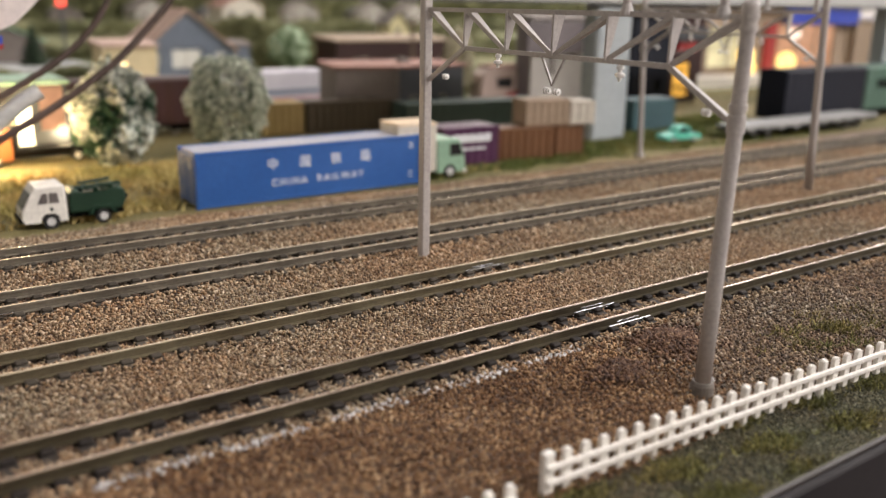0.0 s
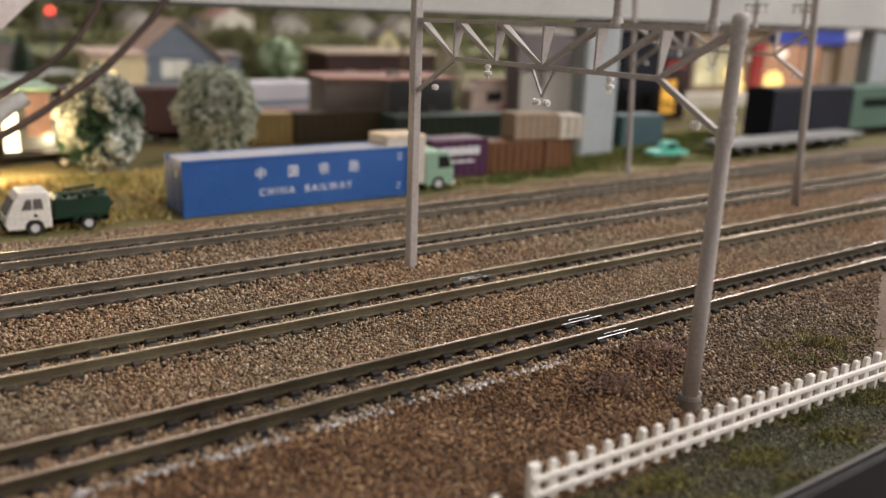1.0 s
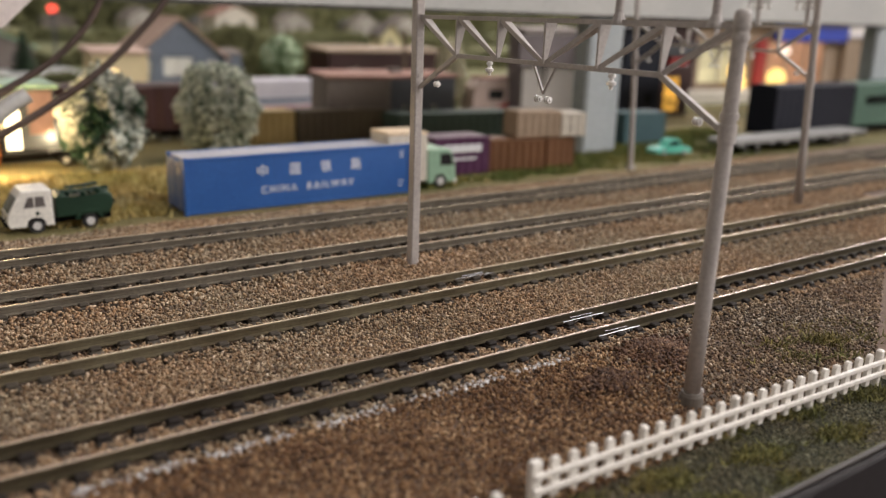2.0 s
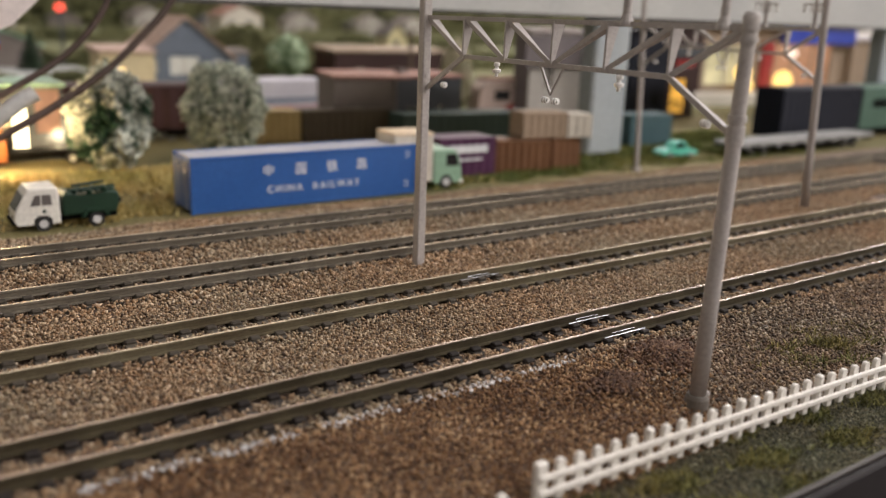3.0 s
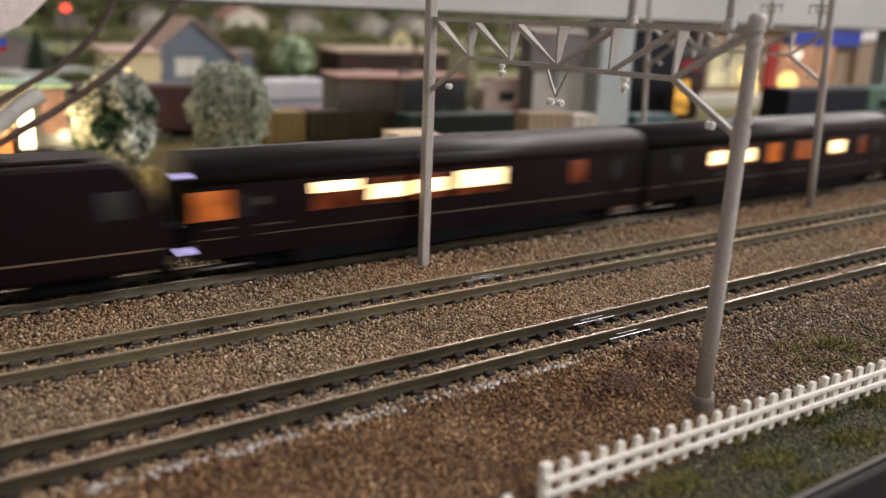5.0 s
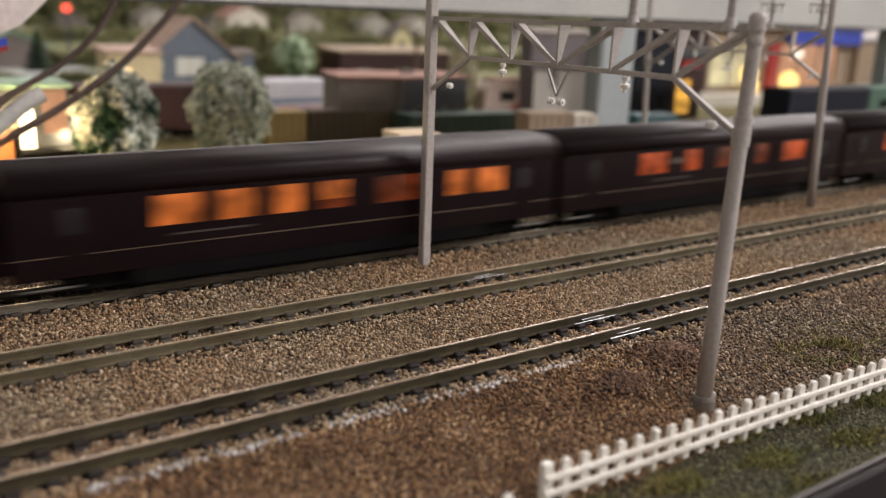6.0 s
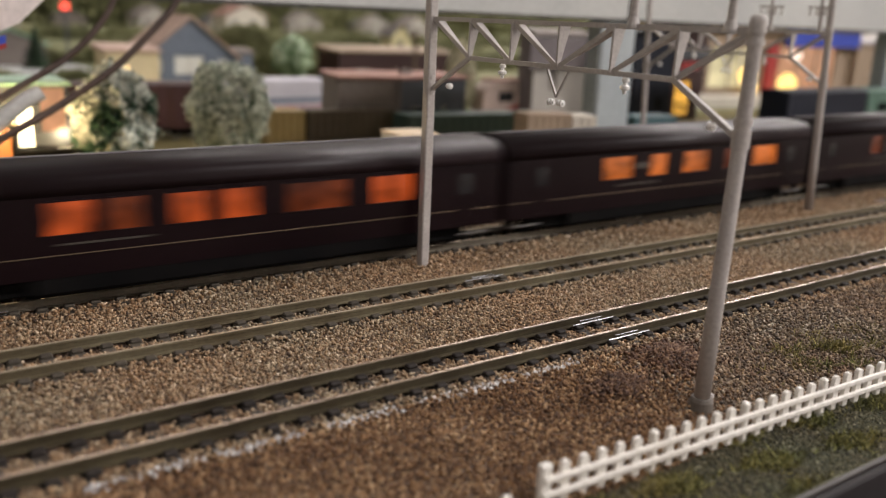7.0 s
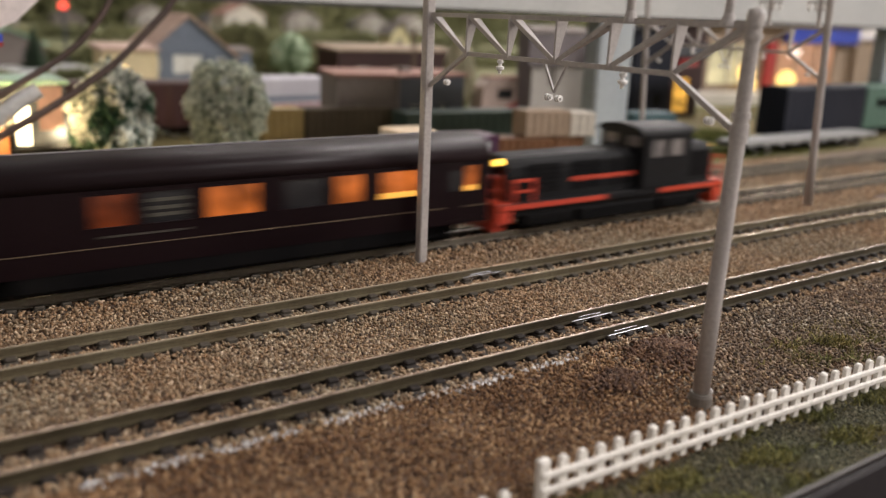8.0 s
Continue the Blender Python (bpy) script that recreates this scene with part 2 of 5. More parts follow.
SAGE = surface("sage_green_panel", (0.055, 0.12, 0.088), (0.075, 0.15, 0.11), 0.6, big=40, fine=500)
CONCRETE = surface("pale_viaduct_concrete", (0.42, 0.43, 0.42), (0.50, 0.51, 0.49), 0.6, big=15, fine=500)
# Near-black for the painted shade below the deck and for the dark joints.
SHADE_AND_JOINT = surface("viaduct_shade_and_joint_dark", (0.05, 0.048, 0.045), (0.075, 0.07, 0.065), 0.7, big=15, fine=500)
PIER_BLUE = surface("blue_grey_concrete", (0.33, 0.37, 0.39), (0.40, 0.44, 0.455), 0.6, big=20, fine=500)
CABLE = surface("brown_cable_sleeve", (0.06, 0.04, 0.032), (0.09, 0.06, 0.05), 0.4, big=60, fine=600)
CLEAR = surface("milky_plastic", (0.62, 0.62, 0.60), (0.5, 0.5, 0.48), 0.25, big=40, fine=600)
SIGN_WHITE = surface("pale_sign_card", (0.8, 0.75, 0.72), (0.7, 0.62, 0.6), 0.4, big=30, fine=400)
FASCIA = surface("black_fascia", (0.008, 0.006, 0.007), (0.013, 0.010, 0.011), 0.6, big=20, fine=500, spec=0.15)
FADED_PINK = surface("faded_pink_paint", (0.46, 0.35, 0.31), (0.52, 0.42, 0.37), 0.5, big=30, fine=500)
LILAC_WHITE = surface("lilac_white_paint", (0.60, 0.58, 0.62), (0.50, 0.48, 0.53), 0.4, big=30, fine=500)
UMBER = surface("dark_umber_boards", (0.075, 0.056, 0.036), (0.11, 0.085, 0.055), 0.75, big=30, fine=500)
TAN = surface("tan_board", (0.36, 0.27, 0.19), (0.30, 0.225, 0.16), 0.7, big=30, fine=500)
LIP = surface("worn_edge_lip", (0.035, 0.029, 0.026), (0.06, 0.05, 0.044), 0.6, big=60, fine=900)
PALE_YELLOW = surface("pale_yellow_wall", (0.70, 0.64, 0.36), (0.62, 0.56, 0.32), 0.7, big=30, fine=500)
ROYAL = surface("royal_blue_board", (0.03, 0.06, 0.42), (0.04, 0.08, 0.5), 0.4, big=30, fine=500)
CRIMSON = surface("crimson_post", (0.38, 0.03, 0.03), (0.30, 0.025, 0.025), 0.4, big=30, fine=500)
SIGN_GLOW = lit_glass("amber_sign_glow", (1.0, 0.5, 0.08), 1.2, 0.2)
HOT_LAMP = lit_glass("white_hot_bulb", (1.0, 0.82, 0.5), 5.5, 0.9)
PEACH_GLOW = lit_glass("peach_lit_panel", (1.0, 0.5, 0.28), 0.55, 0.7)
ORANGE_PAINT = surface("orange_truck_paint", (0.26, 0.085, 0.022), (0.20, 0.065, 0.02), 0.35, big=50, fine=600, bump=0)
STATION_GLOW = lit_glass("pale_yellow_glow", (1.0, 0.86, 0.5), 0.8, 0.3, 30.0)
PINK_GLOBE = lit_glass("pinkish_globe_lamp", (1.0, 0.78, 0.62), 1.6, 0.9)
GLOBE = lit_glass("yellow_globe_lamp", (1.0, 0.66, 0.2), 2.2, 0.8)
RED_LAMP = lit_glass("red_signal_lamp", (1.0, 0.08, 0.05), 3.0, 0.8)
WALL_PAINT = surface("room_wall_paint", (0.55, 0.52, 0.48), (0.62, 0.59, 0.55), 0.8, big=2, fine=40, bump=0.1, depth=0.001)
ROOM_FLOOR = surface("grey_floor_carpet", (0.16, 0.15, 0.15), (0.22, 0.21, 0.2), 0.9, big=3, fine=200, bump=0.4, depth=0.001)
BARK = surface("tree_bark", (0.09, 0.06, 0.04), (0.14, 0.10, 0.07), 0.9, big=150, fine=1500, bump=0.6)


def blossom(name, greens, whites, scale, lo, hi):
    """Foam leaves: island tones, flocked pale over green in soft patches."""
    m, nt, b = base_mat(name, 0.9)
    geo = nt.nodes.new("ShaderNodeNewGeometry")
    g = ramp_node(nt, geo.outputs["Random Per Island"], [(0.0, greens[0]), (1.0, greens[1])])
    w = ramp_node(nt, geo.outputs["Random Per Island"], [(0.0, whites[0]), (1.0, whites[1])])
    f = ramp_node(nt, noise_node(nt, scale, 2.0).outputs["Fac"], [(lo, 0.0), (hi, 1.0)])
    tip = ramp_node(nt, noise_node(nt, 430.0, 2.0).outputs["Fac"], [(0.38, 0.08), (0.55, 1.0)])
    fac = mix_node(nt, 1.0, f, tip, "MULTIPLY")
    nt.links.new(mix_node(nt, fac, g, w), b.inputs["Base Color"])
    return m


FLOCK_A = blossom("flocked_dark_foliage", ((0.012, 0.045, 0.022), (0.03, 0.085, 0.04)), ((0.70, 0.74, 0.64), (0.93, 0.94, 0.86)), 60.0, 0.40, 0.48)
FLOCK_B = blossom("flocked_pale_foliage", ((0.05, 0.11, 0.05), (0.12, 0.19, 0.095)), ((0.80, 0.85, 0.70), (0.97, 0.98, 0.88)), 110.0, 0.20, 0.42)
FLOCK_C = blossom("pale_bush_foliage", ((0.10, 0.17, 0.08), (0.20, 0.28, 0.15)), ((0.55, 0.68, 0.46), (0.8, 0.88, 0.68)), 120.0, 0.42, 0.6)
FLOCK_D = blossom("cream_bush_foliage", ((0.22, 0.21, 0.12), (0.34, 0.32, 0.2)), ((0.55, 0.5, 0.36), (0.75, 0.7, 0.52)), 120.0, 0.4, 0.6)
FIR = blossom("fir_foliage", ((0.008, 0.02, 0.008), (0.02, 0.04, 0.016)), ((0.02, 0.045, 0.02), (0.04, 0.07, 0.03)), 60.0, 0.45, 0.6)
HEDGE = blossom("olive_hedge_foliage", ((0.07, 0.075, 0.03), (0.13, 0.135, 0.055)), ((0.16, 0.165, 0.07), (0.27, 0.26, 0.12)), 9.0, 0.4, 0.6)


# ---- mesh helpers (all in millimetres) ----
def thing(name, x=0, y=0, z=0, rz=0, label="", category="", group="", kind=""):
    ob = new(name)
    ob.empty_display_size = 0.01
    ob.matrix_basis = pose(x * MM, y * MM, z * MM, 0, 0, rz)
    return tagged(ob, label, category, group, kind)


def finish(name, bm, material, smooth=False):
    bmesh.ops.scale(bm, vec=(MM, MM, MM), verts=bm.verts)
    bmesh.ops.recalc_face_normals(bm, faces=bm.faces)
    me = bpy.data.meshes.new(name)
    bm.to_mesh(me)
    bm.free()
    for m in (material if isinstance(material, (list, tuple)) else [material]):
        me.materials.append(m)
    if smooth:
        for p in me.polygons:
            p.use_smooth = True
    return me


def part(name, bm, material, parent=None, label="", smooth=False):
    ob = new(name, finish(name, bm, material, smooth))
    if parent:
        ob.parent = parent
    return tagged(ob, label) if label else ob


def share(ob, parent, x=0, y=0, z=0, rz=0):
    """Another piece on the same mesh."""
    o = new(ob.name.split(".")[0], ob.data)
    o.parent = parent
    o.matrix_basis = pose(x * MM, y * MM, z * MM, 0, 0, rz)
    return o


def box(bm, x0, x1, y0, y1, z0, z1, bevel=0.0, seg=1, mat=0):
    r = bmesh.ops.create_cube(bm, size=1.0)
    for v in r["verts"]:
        v.co = Vector((x0 + (v.co.x + .5) * (x1 - x0), y0 + (v.co.y + .5) * (y1 - y0), z0 + (v.co.z + .5) * (z1 - z0)))
    faces = {f for v in r["verts"] for f in v.link_faces}
    for f in faces:
        f.material_index = mat
    if bevel:
        bmesh.ops.bevel(bm, geom=list({e for f in faces for e in f.edges}), offset=bevel, segments=seg, affect="EDGES", profile=0.5)
    return bm


def boxes(*rows, bevel=0.0):
    bm = bmesh.new()
    for r in rows:
        box(bm, *r, bevel=bevel)
    return bm


def rod(bm, a, b, r0, r1=None, seg=10):
    """A tapered rod from a to b."""
    a, b = Vector(a), Vector(b)
    d = b - a
    m = Matrix.Translation((a + b) / 2) @ d.to_track_quat("Z", "Y").to_matrix().to_4x4()
    bmesh.ops.create_cone(bm, cap_ends=True, segments=seg, radius1=r0, radius2=r0 if r1 is None else r1, depth=d.length, matrix=m)
    return bm


def beam(bm, a, b, w, h):
    """A square bar from a to b."""
    a, b = Vector(a), Vector(b)
    d = b - a
    m = Matrix.Translation((a + b) / 2) @ d.to_track_quat("Z", "X").to_matrix().to_4x4()
    bmesh.ops.create_cube(bm, size=1.0, matrix=m @ Matrix.Diagonal((w, h, d.length, 1)))
    return bm


def prism(bm, profile, axis, lo, hi, bevel=0.0):
    """Extrude a profile: along 'y' it takes (x, z) points, along 'x' (y, z), along 'z' (x, y)."""
    def at(p, d):
        return {"x": (d, p[0], p[1]), "y": (p[0], d, p[1]), "z": (p[0], p[1], d)}[axis]
    a = [bm.verts.new(at(p, lo)) for p in profile]
    b = [bm.verts.new(at(p, hi)) for p in profile]
    n = len(profile)
    faces = [bm.faces.new(a), bm.faces.new(b[::-1])]
    faces += [bm.faces.new((a[i], b[i], b[(i + 1) % n], a[(i + 1) % n])) for i in range(n)]
    if bevel:
        bmesh.ops.bevel(bm, geom=list({e for f in faces for e in f.edges}), offset=bevel, segments=2, affect="EDGES", profile=0.5)
    return bm


def lathe(bm, cx, cy, rings, seg=14):
    """A turned body: rings of (z, radius)."""
    last = None
    for z, r in rings:
        ring = [bm.verts.new((cx + r * math.cos(k * math.tau / seg), cy + r * math.sin(k * math.tau / seg), z)) for k in range(seg)]
        if last:
            for k in range(seg):
                bm.faces.new((last[k], last[(k + 1) % seg], ring[(k + 1) % seg], ring[k]))
        else:
            bm.faces.new(ring[::-1])
        last = ring
    bm.faces.new(last)
    return bm


def tube(bm, pts, r, seg=10):
    """A bent tube through points, smoothed as a Catmull-Rom curve."""
    P = [Vector(p) for p in pts]
    P = [2 * P[0] - P[1]] + P + [2 * P[-1] - P[-2]]
    line = []
    for i in range(1, len(P) - 2):
        for k in range(8):
            u = k / 8
            line.append(0.5 * ((2 * P[i]) + (P[i + 1] - P[i - 1]) * u + (2 * P[i - 1] - 5 * P[i] + 4 * P[i + 1] - P[i + 2]) * u * u
                               + (3 * P[i] - P[i - 1] - 3 * P[i + 1] + P[i + 2]) * u ** 3))
    line.append(P[-2])
    last = None
    for i, p in enumerate(line):
        d = (line[min(i + 1, len(line) - 1)] - line[max(i - 1, 0)]).normalized()
        s = d.cross(Vector((0, 1, 0.01))).normalized()
        t = d.cross(s)
        ring = [bm.verts.new(p + r * (s * math.cos(k * math.tau / seg) + t * math.sin(k * math.tau / seg))) for k in range(seg)]
        if last:
            for k in range(seg):
                bm.faces.new((last[k], last[(k + 1) % seg], ring[(k + 1) % seg], ring[k]))
        last = ring
    return bm


def cloud_mesh(name, verts, faces, material):
    """A mesh from numpy arrays in millimetres."""
    me = bpy.data.meshes.new(name)
    nv, nf, k = len(verts), len(faces), faces.shape[1]
    me.vertices.add(nv)
    me.vertices.foreach_set("co", (verts * MM).astype(np.float32).ravel())
    me.loops.add(nf * k)
    me.loops.foreach_set("vertex_index", faces.astype(np.int32).ravel())
    me.polygons.add(nf)
    me.polygons.foreach_set("loop_start", np.arange(0, nf * k, k, dtype=np.int32))
    me.update(calc_edges=True)
    me.materials.append(material)
    return me


def grains(rng, centres, size):
    """Rough eight-sided stones at the centres: vertices and triangles."""
    n = len(centres)
    base = np.array([(1, 0, 0), (-1, 0, 0), (0, 1, 0), (0, -1, 0), (0, 0, 1), (0, 0, -1)], float)
    tris = np.array([(0, 2, 4), (2, 1, 4), (1, 3, 4), (3, 0, 4), (2, 0, 5), (1, 2, 5), (3, 1, 5), (0, 3, 5)])
    q = rng.normal(size=(n, 4))
    q /= np.linalg.norm(q, axis=1)[:, None]
    w, x, y, z = q.T
    rot = np.stack([1 - 2 * (y * y + z * z), 2 * (x * y - z * w), 2 * (x * z + y * w), 2 * (x * y + z * w), 1 - 2 * (x * x + z * z), 2 * (y * z - x * w),
                    2 * (x * z - y * w), 2 * (y * z + x * w), 1 - 2 * (x * x + y * y)], 1).reshape(n, 3, 3)
    v = base[None] * rng.uniform(0.6, 1.25, (n, 6, 1)) * np.array([1.25, 0.95, 0.8])
    v = np.einsum("nij,nkj->nki", rot, v) * size[:, None, None] + centres[:, None, :]
    f = tris[None] + 6 * np.arange(n)[:, None, None]
    return v.reshape(-1, 3), f.reshape(-1, 3)


def blades(rng, centres, height, lean=0.6, width=0.22):
    """Single-triangle grass blades."""
    n = len(centres)
    a = rng.uniform(0, math.tau, n)
    side = np.stack([np.cos(a), np.sin(a), np.zeros(n)], 1) * width
    tip = np.stack([rng.normal(0, lean, n), rng.normal(0, lean, n), np.ones(n)], 1) * height[:, None]
    v = np.stack([centres - side, centres + side, centres + tip], 1)
    return v.reshape(-1, 3), np.arange(3 * n).reshape(-1, 3)


# ---- the layout board ----
TRACKS = (109.1, 142.1, 175.3, 207.8)
PROFILE_Y = (56.8, 66, 74, 84, 96, 103, 215, 222, 236, 244)
PROFILE_Z = (-6.4, -6.3, -5.85, -4.1, -3.1, -2.7, -2.7, -3.3, -5.7, -6.1)
X_LO, X_HI = -1300, 2900


def height_at(y):
    return np.interp(y, PROFILE_Y, PROFILE_Z)


def strip(name, y_values, material, label, category):
    bm = bmesh.new()
    xs = list(range(X_LO, X_HI + 1, 60))
    rows = [[bm.verts.new((x, y, float(height_at(y)))) for x in xs] for y in y_values]
    for a, b in zip(rows, rows[1:]):
        for i in range(len(xs) - 1):
            bm.faces.new((a[i], a[i + 1], b[i + 1], b[i]))
    ob = part(name, bm, material, smooth=True)
    return tagged(ob, label, category, kind="structure")


strip("ground_front", (56.8, 62, 66, 70, 74), MOSS_BED, "dark mossy strip along the layout edge", "ground")
strip("ground_ballast", (74, 79, 84, 90, 96, 103, 130, 160, 190, 215, 222, 229, 236, 244), BED, "brown ballast bed under four model tracks", "ground")
strip("ground_turf", (244, 300, 420), GRASS_BED, "straw-coloured scenic turf behind the tracks", "ground")
strip("ground_far", (420, 700, 1200, 2000, 2700), FAR_TURF, "olive scenic turf far behind", "ground")
tagged(part("board_edge", boxes((X_LO, X_HI, 54.4, 55.9, -120, -6.5), bevel=0.3), FASCIA), "black fascia board along the layout edge", "board edge", kind="structure")
tagged(part("edge_lip", boxes((X_LO, X_HI, 55.95, 56.75, -6.9, -6.1), bevel=0.15), LIP), "worn grey-brown lip along the layout edge", "board edge", kind="structure")
tagged(part("board_body", boxes((X_LO, X_HI, 59, 2700, -120, -9), (X_LO + 100, X_HI - 100, 300, 2500, -850, -121)), FASCIA), "black table under the layout", "table", kind="structure")

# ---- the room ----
# Unseen shell that closes the place, stretched east to hold the added lamps.
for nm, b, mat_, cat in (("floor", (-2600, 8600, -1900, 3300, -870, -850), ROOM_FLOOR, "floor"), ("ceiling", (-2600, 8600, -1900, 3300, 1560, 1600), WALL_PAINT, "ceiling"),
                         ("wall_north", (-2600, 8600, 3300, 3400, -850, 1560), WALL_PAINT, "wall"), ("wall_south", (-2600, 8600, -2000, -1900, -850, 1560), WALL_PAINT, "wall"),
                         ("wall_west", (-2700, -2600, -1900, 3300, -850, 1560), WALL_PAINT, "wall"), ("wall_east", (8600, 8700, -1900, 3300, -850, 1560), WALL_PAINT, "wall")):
    tagged(part(nm, boxes(b), mat_), f"plain painted room {cat}", cat, kind="structure")


# ---- tracks ----
def rail_mesh(x0, x1):
    bm = bmesh.new()
    prof = [(-.90, -1.75), (.90, -1.75), (.90, -1.58), (.30, -1.36), (.30, -.62), (.42, -.5), (.42, -.10), (.29, 0), (-.29, 0), (-.42, -.10), (-.42, -.5), (-.30, -.62), (-.30, -1.36), (-.90, -1.58)]
    prism(bm, prof, "x", x0, x1)
    bm.faces.ensure_lookup_table()
    for f in bm.faces:
        c = f.calc_center_median()
        f.material_index = 1 if c.z > -0.02 else 0
    return bm


def track(yc, joints, phase, side_mat=RAIL_SIDE, head_mat=RAIL_TOP, tie_mat=SLEEPER_DUSTY):
    t = thing("track", 0, yc, 0, 0, "model railway track with weathered rails on brown ballast", "track", "parallel tracks")
    for side in (-4.5, 4.5):
        r = part("rail", rail_mesh(X_LO, X_HI), [side_mat, head_mat], t)
        r.location.y = side * MM
    for jx, side in joints:
        b = bmesh.new()
        box(b, jx, jx + 11.0, side - 1.4, side - .95, -1.36, -1.04, .08)
        box(b, jx + .2, jx + 10.8, side - 1.0, side + 1.1, -1.95, -1.76, .05)
        box(b, jx + 2.6, jx + 8.6, side - .52, side - .36, -1.15, -.85, .04)
        part("rail_joiner", b, JOINER, t, "bright nickel rail joiner")
    first = None
    n0, n1 = -6, 92
    for k in range(n0, n1):
        x = phase + 4.86 * k
        if first is None:
            bm = boxes((-1.15, 1.15, -7.8, 7.8, -3.6, -1.92), bevel=0.15)
            for sy in (-4.5, 4.5):
                for d in (-1.25, 1.25):
                    box(bm, -1.0, 1.0, sy + d * 1.2 - .7, sy + d * 1.2 + .7, -2.1, -1.28, .25)
            first = part("sleeper", bm, tie_mat, t)
            first.location.x = x * MM
        else:
            share(first, t, x)
    # the rest of the line, too far along to be told apart
    bm = bmesh.new()
    for k in list(range(int(X_LO / 4.86) + 2, n0)) + list(range(n1, int(X_HI / 4.86) - 2)):
        x = phase + 4.86 * k
        vs = [bm.verts.new((x + a, b, c)) for c in (-3.6, -1.9) for a, b in ((-1.2, -7.8), (1.2, -7.8), (1.2, 7.8), (-1.2, 7.8))]
        for q in ((4, 5, 6, 7), (0, 1, 5, 4), (1, 2, 6, 5), (2, 3, 7, 6), (3, 0, 4, 7)):
            bm.faces.new([vs[i] for i in q])
    tagged(part("sleepers_beyond", bm, tie_mat, t), kind="stuff")


track(TRACKS[0], ((110.8, 4.5), (111.5, -4.5)), 15.0, RAIL_SIDE, RAIL_DULL, SLEEPER)
track(TRACKS[1], ((108.6, 4.5),), 17.2, RAIL_OLIVE)
track(TRACKS[2], ((9.0, -4.5),), 16.1, RAIL_PALE)
track(TRACKS[3], (), 14.3, RAIL_PALE)

# ---- loose ballast ----
rng = np.random.default_rng(3)


def scatter_region(y0, y1, step, x_far):
    """Jittered points over a wedge of the plan that widens away from the front edge."""
    out = []
    for y in np.arange(y0, y1, step):
        x0, x1 = 0.13 * y - 12, min(x_far, 1.95 * y + 12)
        xs = np.arange(x0, x1, step)
        out.append(np.stack([xs + rng.uniform(-.6, .6, len(xs)) * step, y + rng.uniform(-.6, .6, len(xs)) * step], 1))
    return np.concatenate(out)


def heaps(p):
    """Low heaps of earth on the slope before the gantry."""
    return sum(h * np.exp(-((p[:, 0] - x) ** 2 + 1.6 * (p[:, 1] - y) ** 2) / r) for x, y, h, r in ((117, 93, 1.9, 26), (101, 90.5, 1.0, 14), (92, 88, .7, 18), (80, 90, .5, 30)))


def ballast(name, y0, y1, step, x_far, size, material, label, side=0):
    """side: 1 keeps what lies past the mixed border at the gantry foot, -1 what lies before it."""
    p = scatter_region(y0, y1, step, x_far)
    if side:
        p = p[(p[:, 0] + rng.normal(0, 7, len(p)) > 114) == (side > 0)]
    keep = np.ones(len(p), bool)
    low = np.zeros(len(p))
    for yc, phase in zip(TRACKS, (15.0, 17.2, 16.1, 14.3)):
        d = np.abs(p[:, 1] - yc)
        keep &= np.abs(d - 4.5) > 1.0
        low += np.where(d < 4.5, -0.26, 0.0) + 0.12 * np.exp(-((np.abs(d - 4.5) - 1.0) / 1.1) ** 2)
        tie = (np.abs(((p[:, 0] - phase) / 4.86 + 0.5) % 1.0 - 0.5) * 4.86 < 1.15) & (d > 1.6) & (d < 7.0)
        low += np.where(tie, -0.6, 0.0)
        low += np.where(d < 8.5, 0.27, 0.0)
        low += 0.45 * np.exp(-(d / 1.5) ** 4) + np.where(d > 6.9, 0.25, 0.0) * (d < 8.6)
    p, low = p[keep], low[keep]
    z = height_at(p[:, 1]) + low + rng.uniform(-.2, .5, len(p))
    z += 0.35 * (1 + np.sin(p[:, 0] * .11 + 1.3 * np.sin(p[:, 1] * .13)) * np.sin(p[:, 1] * .19)) * (np.abs(low) < .01)
    z += heaps(p)
    v, f = grains(rng, np.column_stack([p, z]), rng.uniform(.7, 1.35, len(p)) * size)
    ob = new(name, cloud_mesh(name, v, f, material))
    return tagged(ob, label, "gravel", kind="stuff")


ballast("rusty_gravel", 71, 100.5, 0.44, 215, 0.30, BALLAST_RUST, "fine rust-brown gravel on the slope before the tracks", -1)
ballast("grey_gravel", 71, 100.5, 0.48, 215, 0.34, BALLAST_GREY, "dark grey gravel on the slope beside the gantry", 1)
ballast("ballast_stones", 100.5, 160, 0.44, 300, 0.305, BALLAST, "small brown and grey ballast stones between the tracks")
ballast("ballast_stones", 160, 242, 0.64, 380, 0.42, BALLAST, "small brown and grey ballast stones round the rear tracks")

# darker crumbs of earth on the heaps
n = 5200
pe = np.concatenate([np.column_stack([rng.normal(117, 3.4, n), rng.normal(93.5, 2.4, n)]), np.column_stack([rng.normal(101, 2.6, n // 4), rng.normal(90, 1.5, n // 4)])])
pe = pe[np.sin(pe[:, 0] * .9) * np.sin(pe[:, 1] * 1.3 + pe[:, 0] * .4) + rng.uniform(-.8, .8, len(pe)) > -.35]
ze = height_at(pe[:, 1]) + heaps(pe) + .5 + rng.uniform(0, .7, len(pe))
v, f = grains(rng, np.column_stack([pe, ze]), rng.uniform(.25, .6, len(pe)))
tagged(new("earth_crumbs", cloud_mesh("earth_crumbs", v, f, DARK_EARTH)), "dark red-brown crumbs of earth on the slope", "earth", kind="stuff")

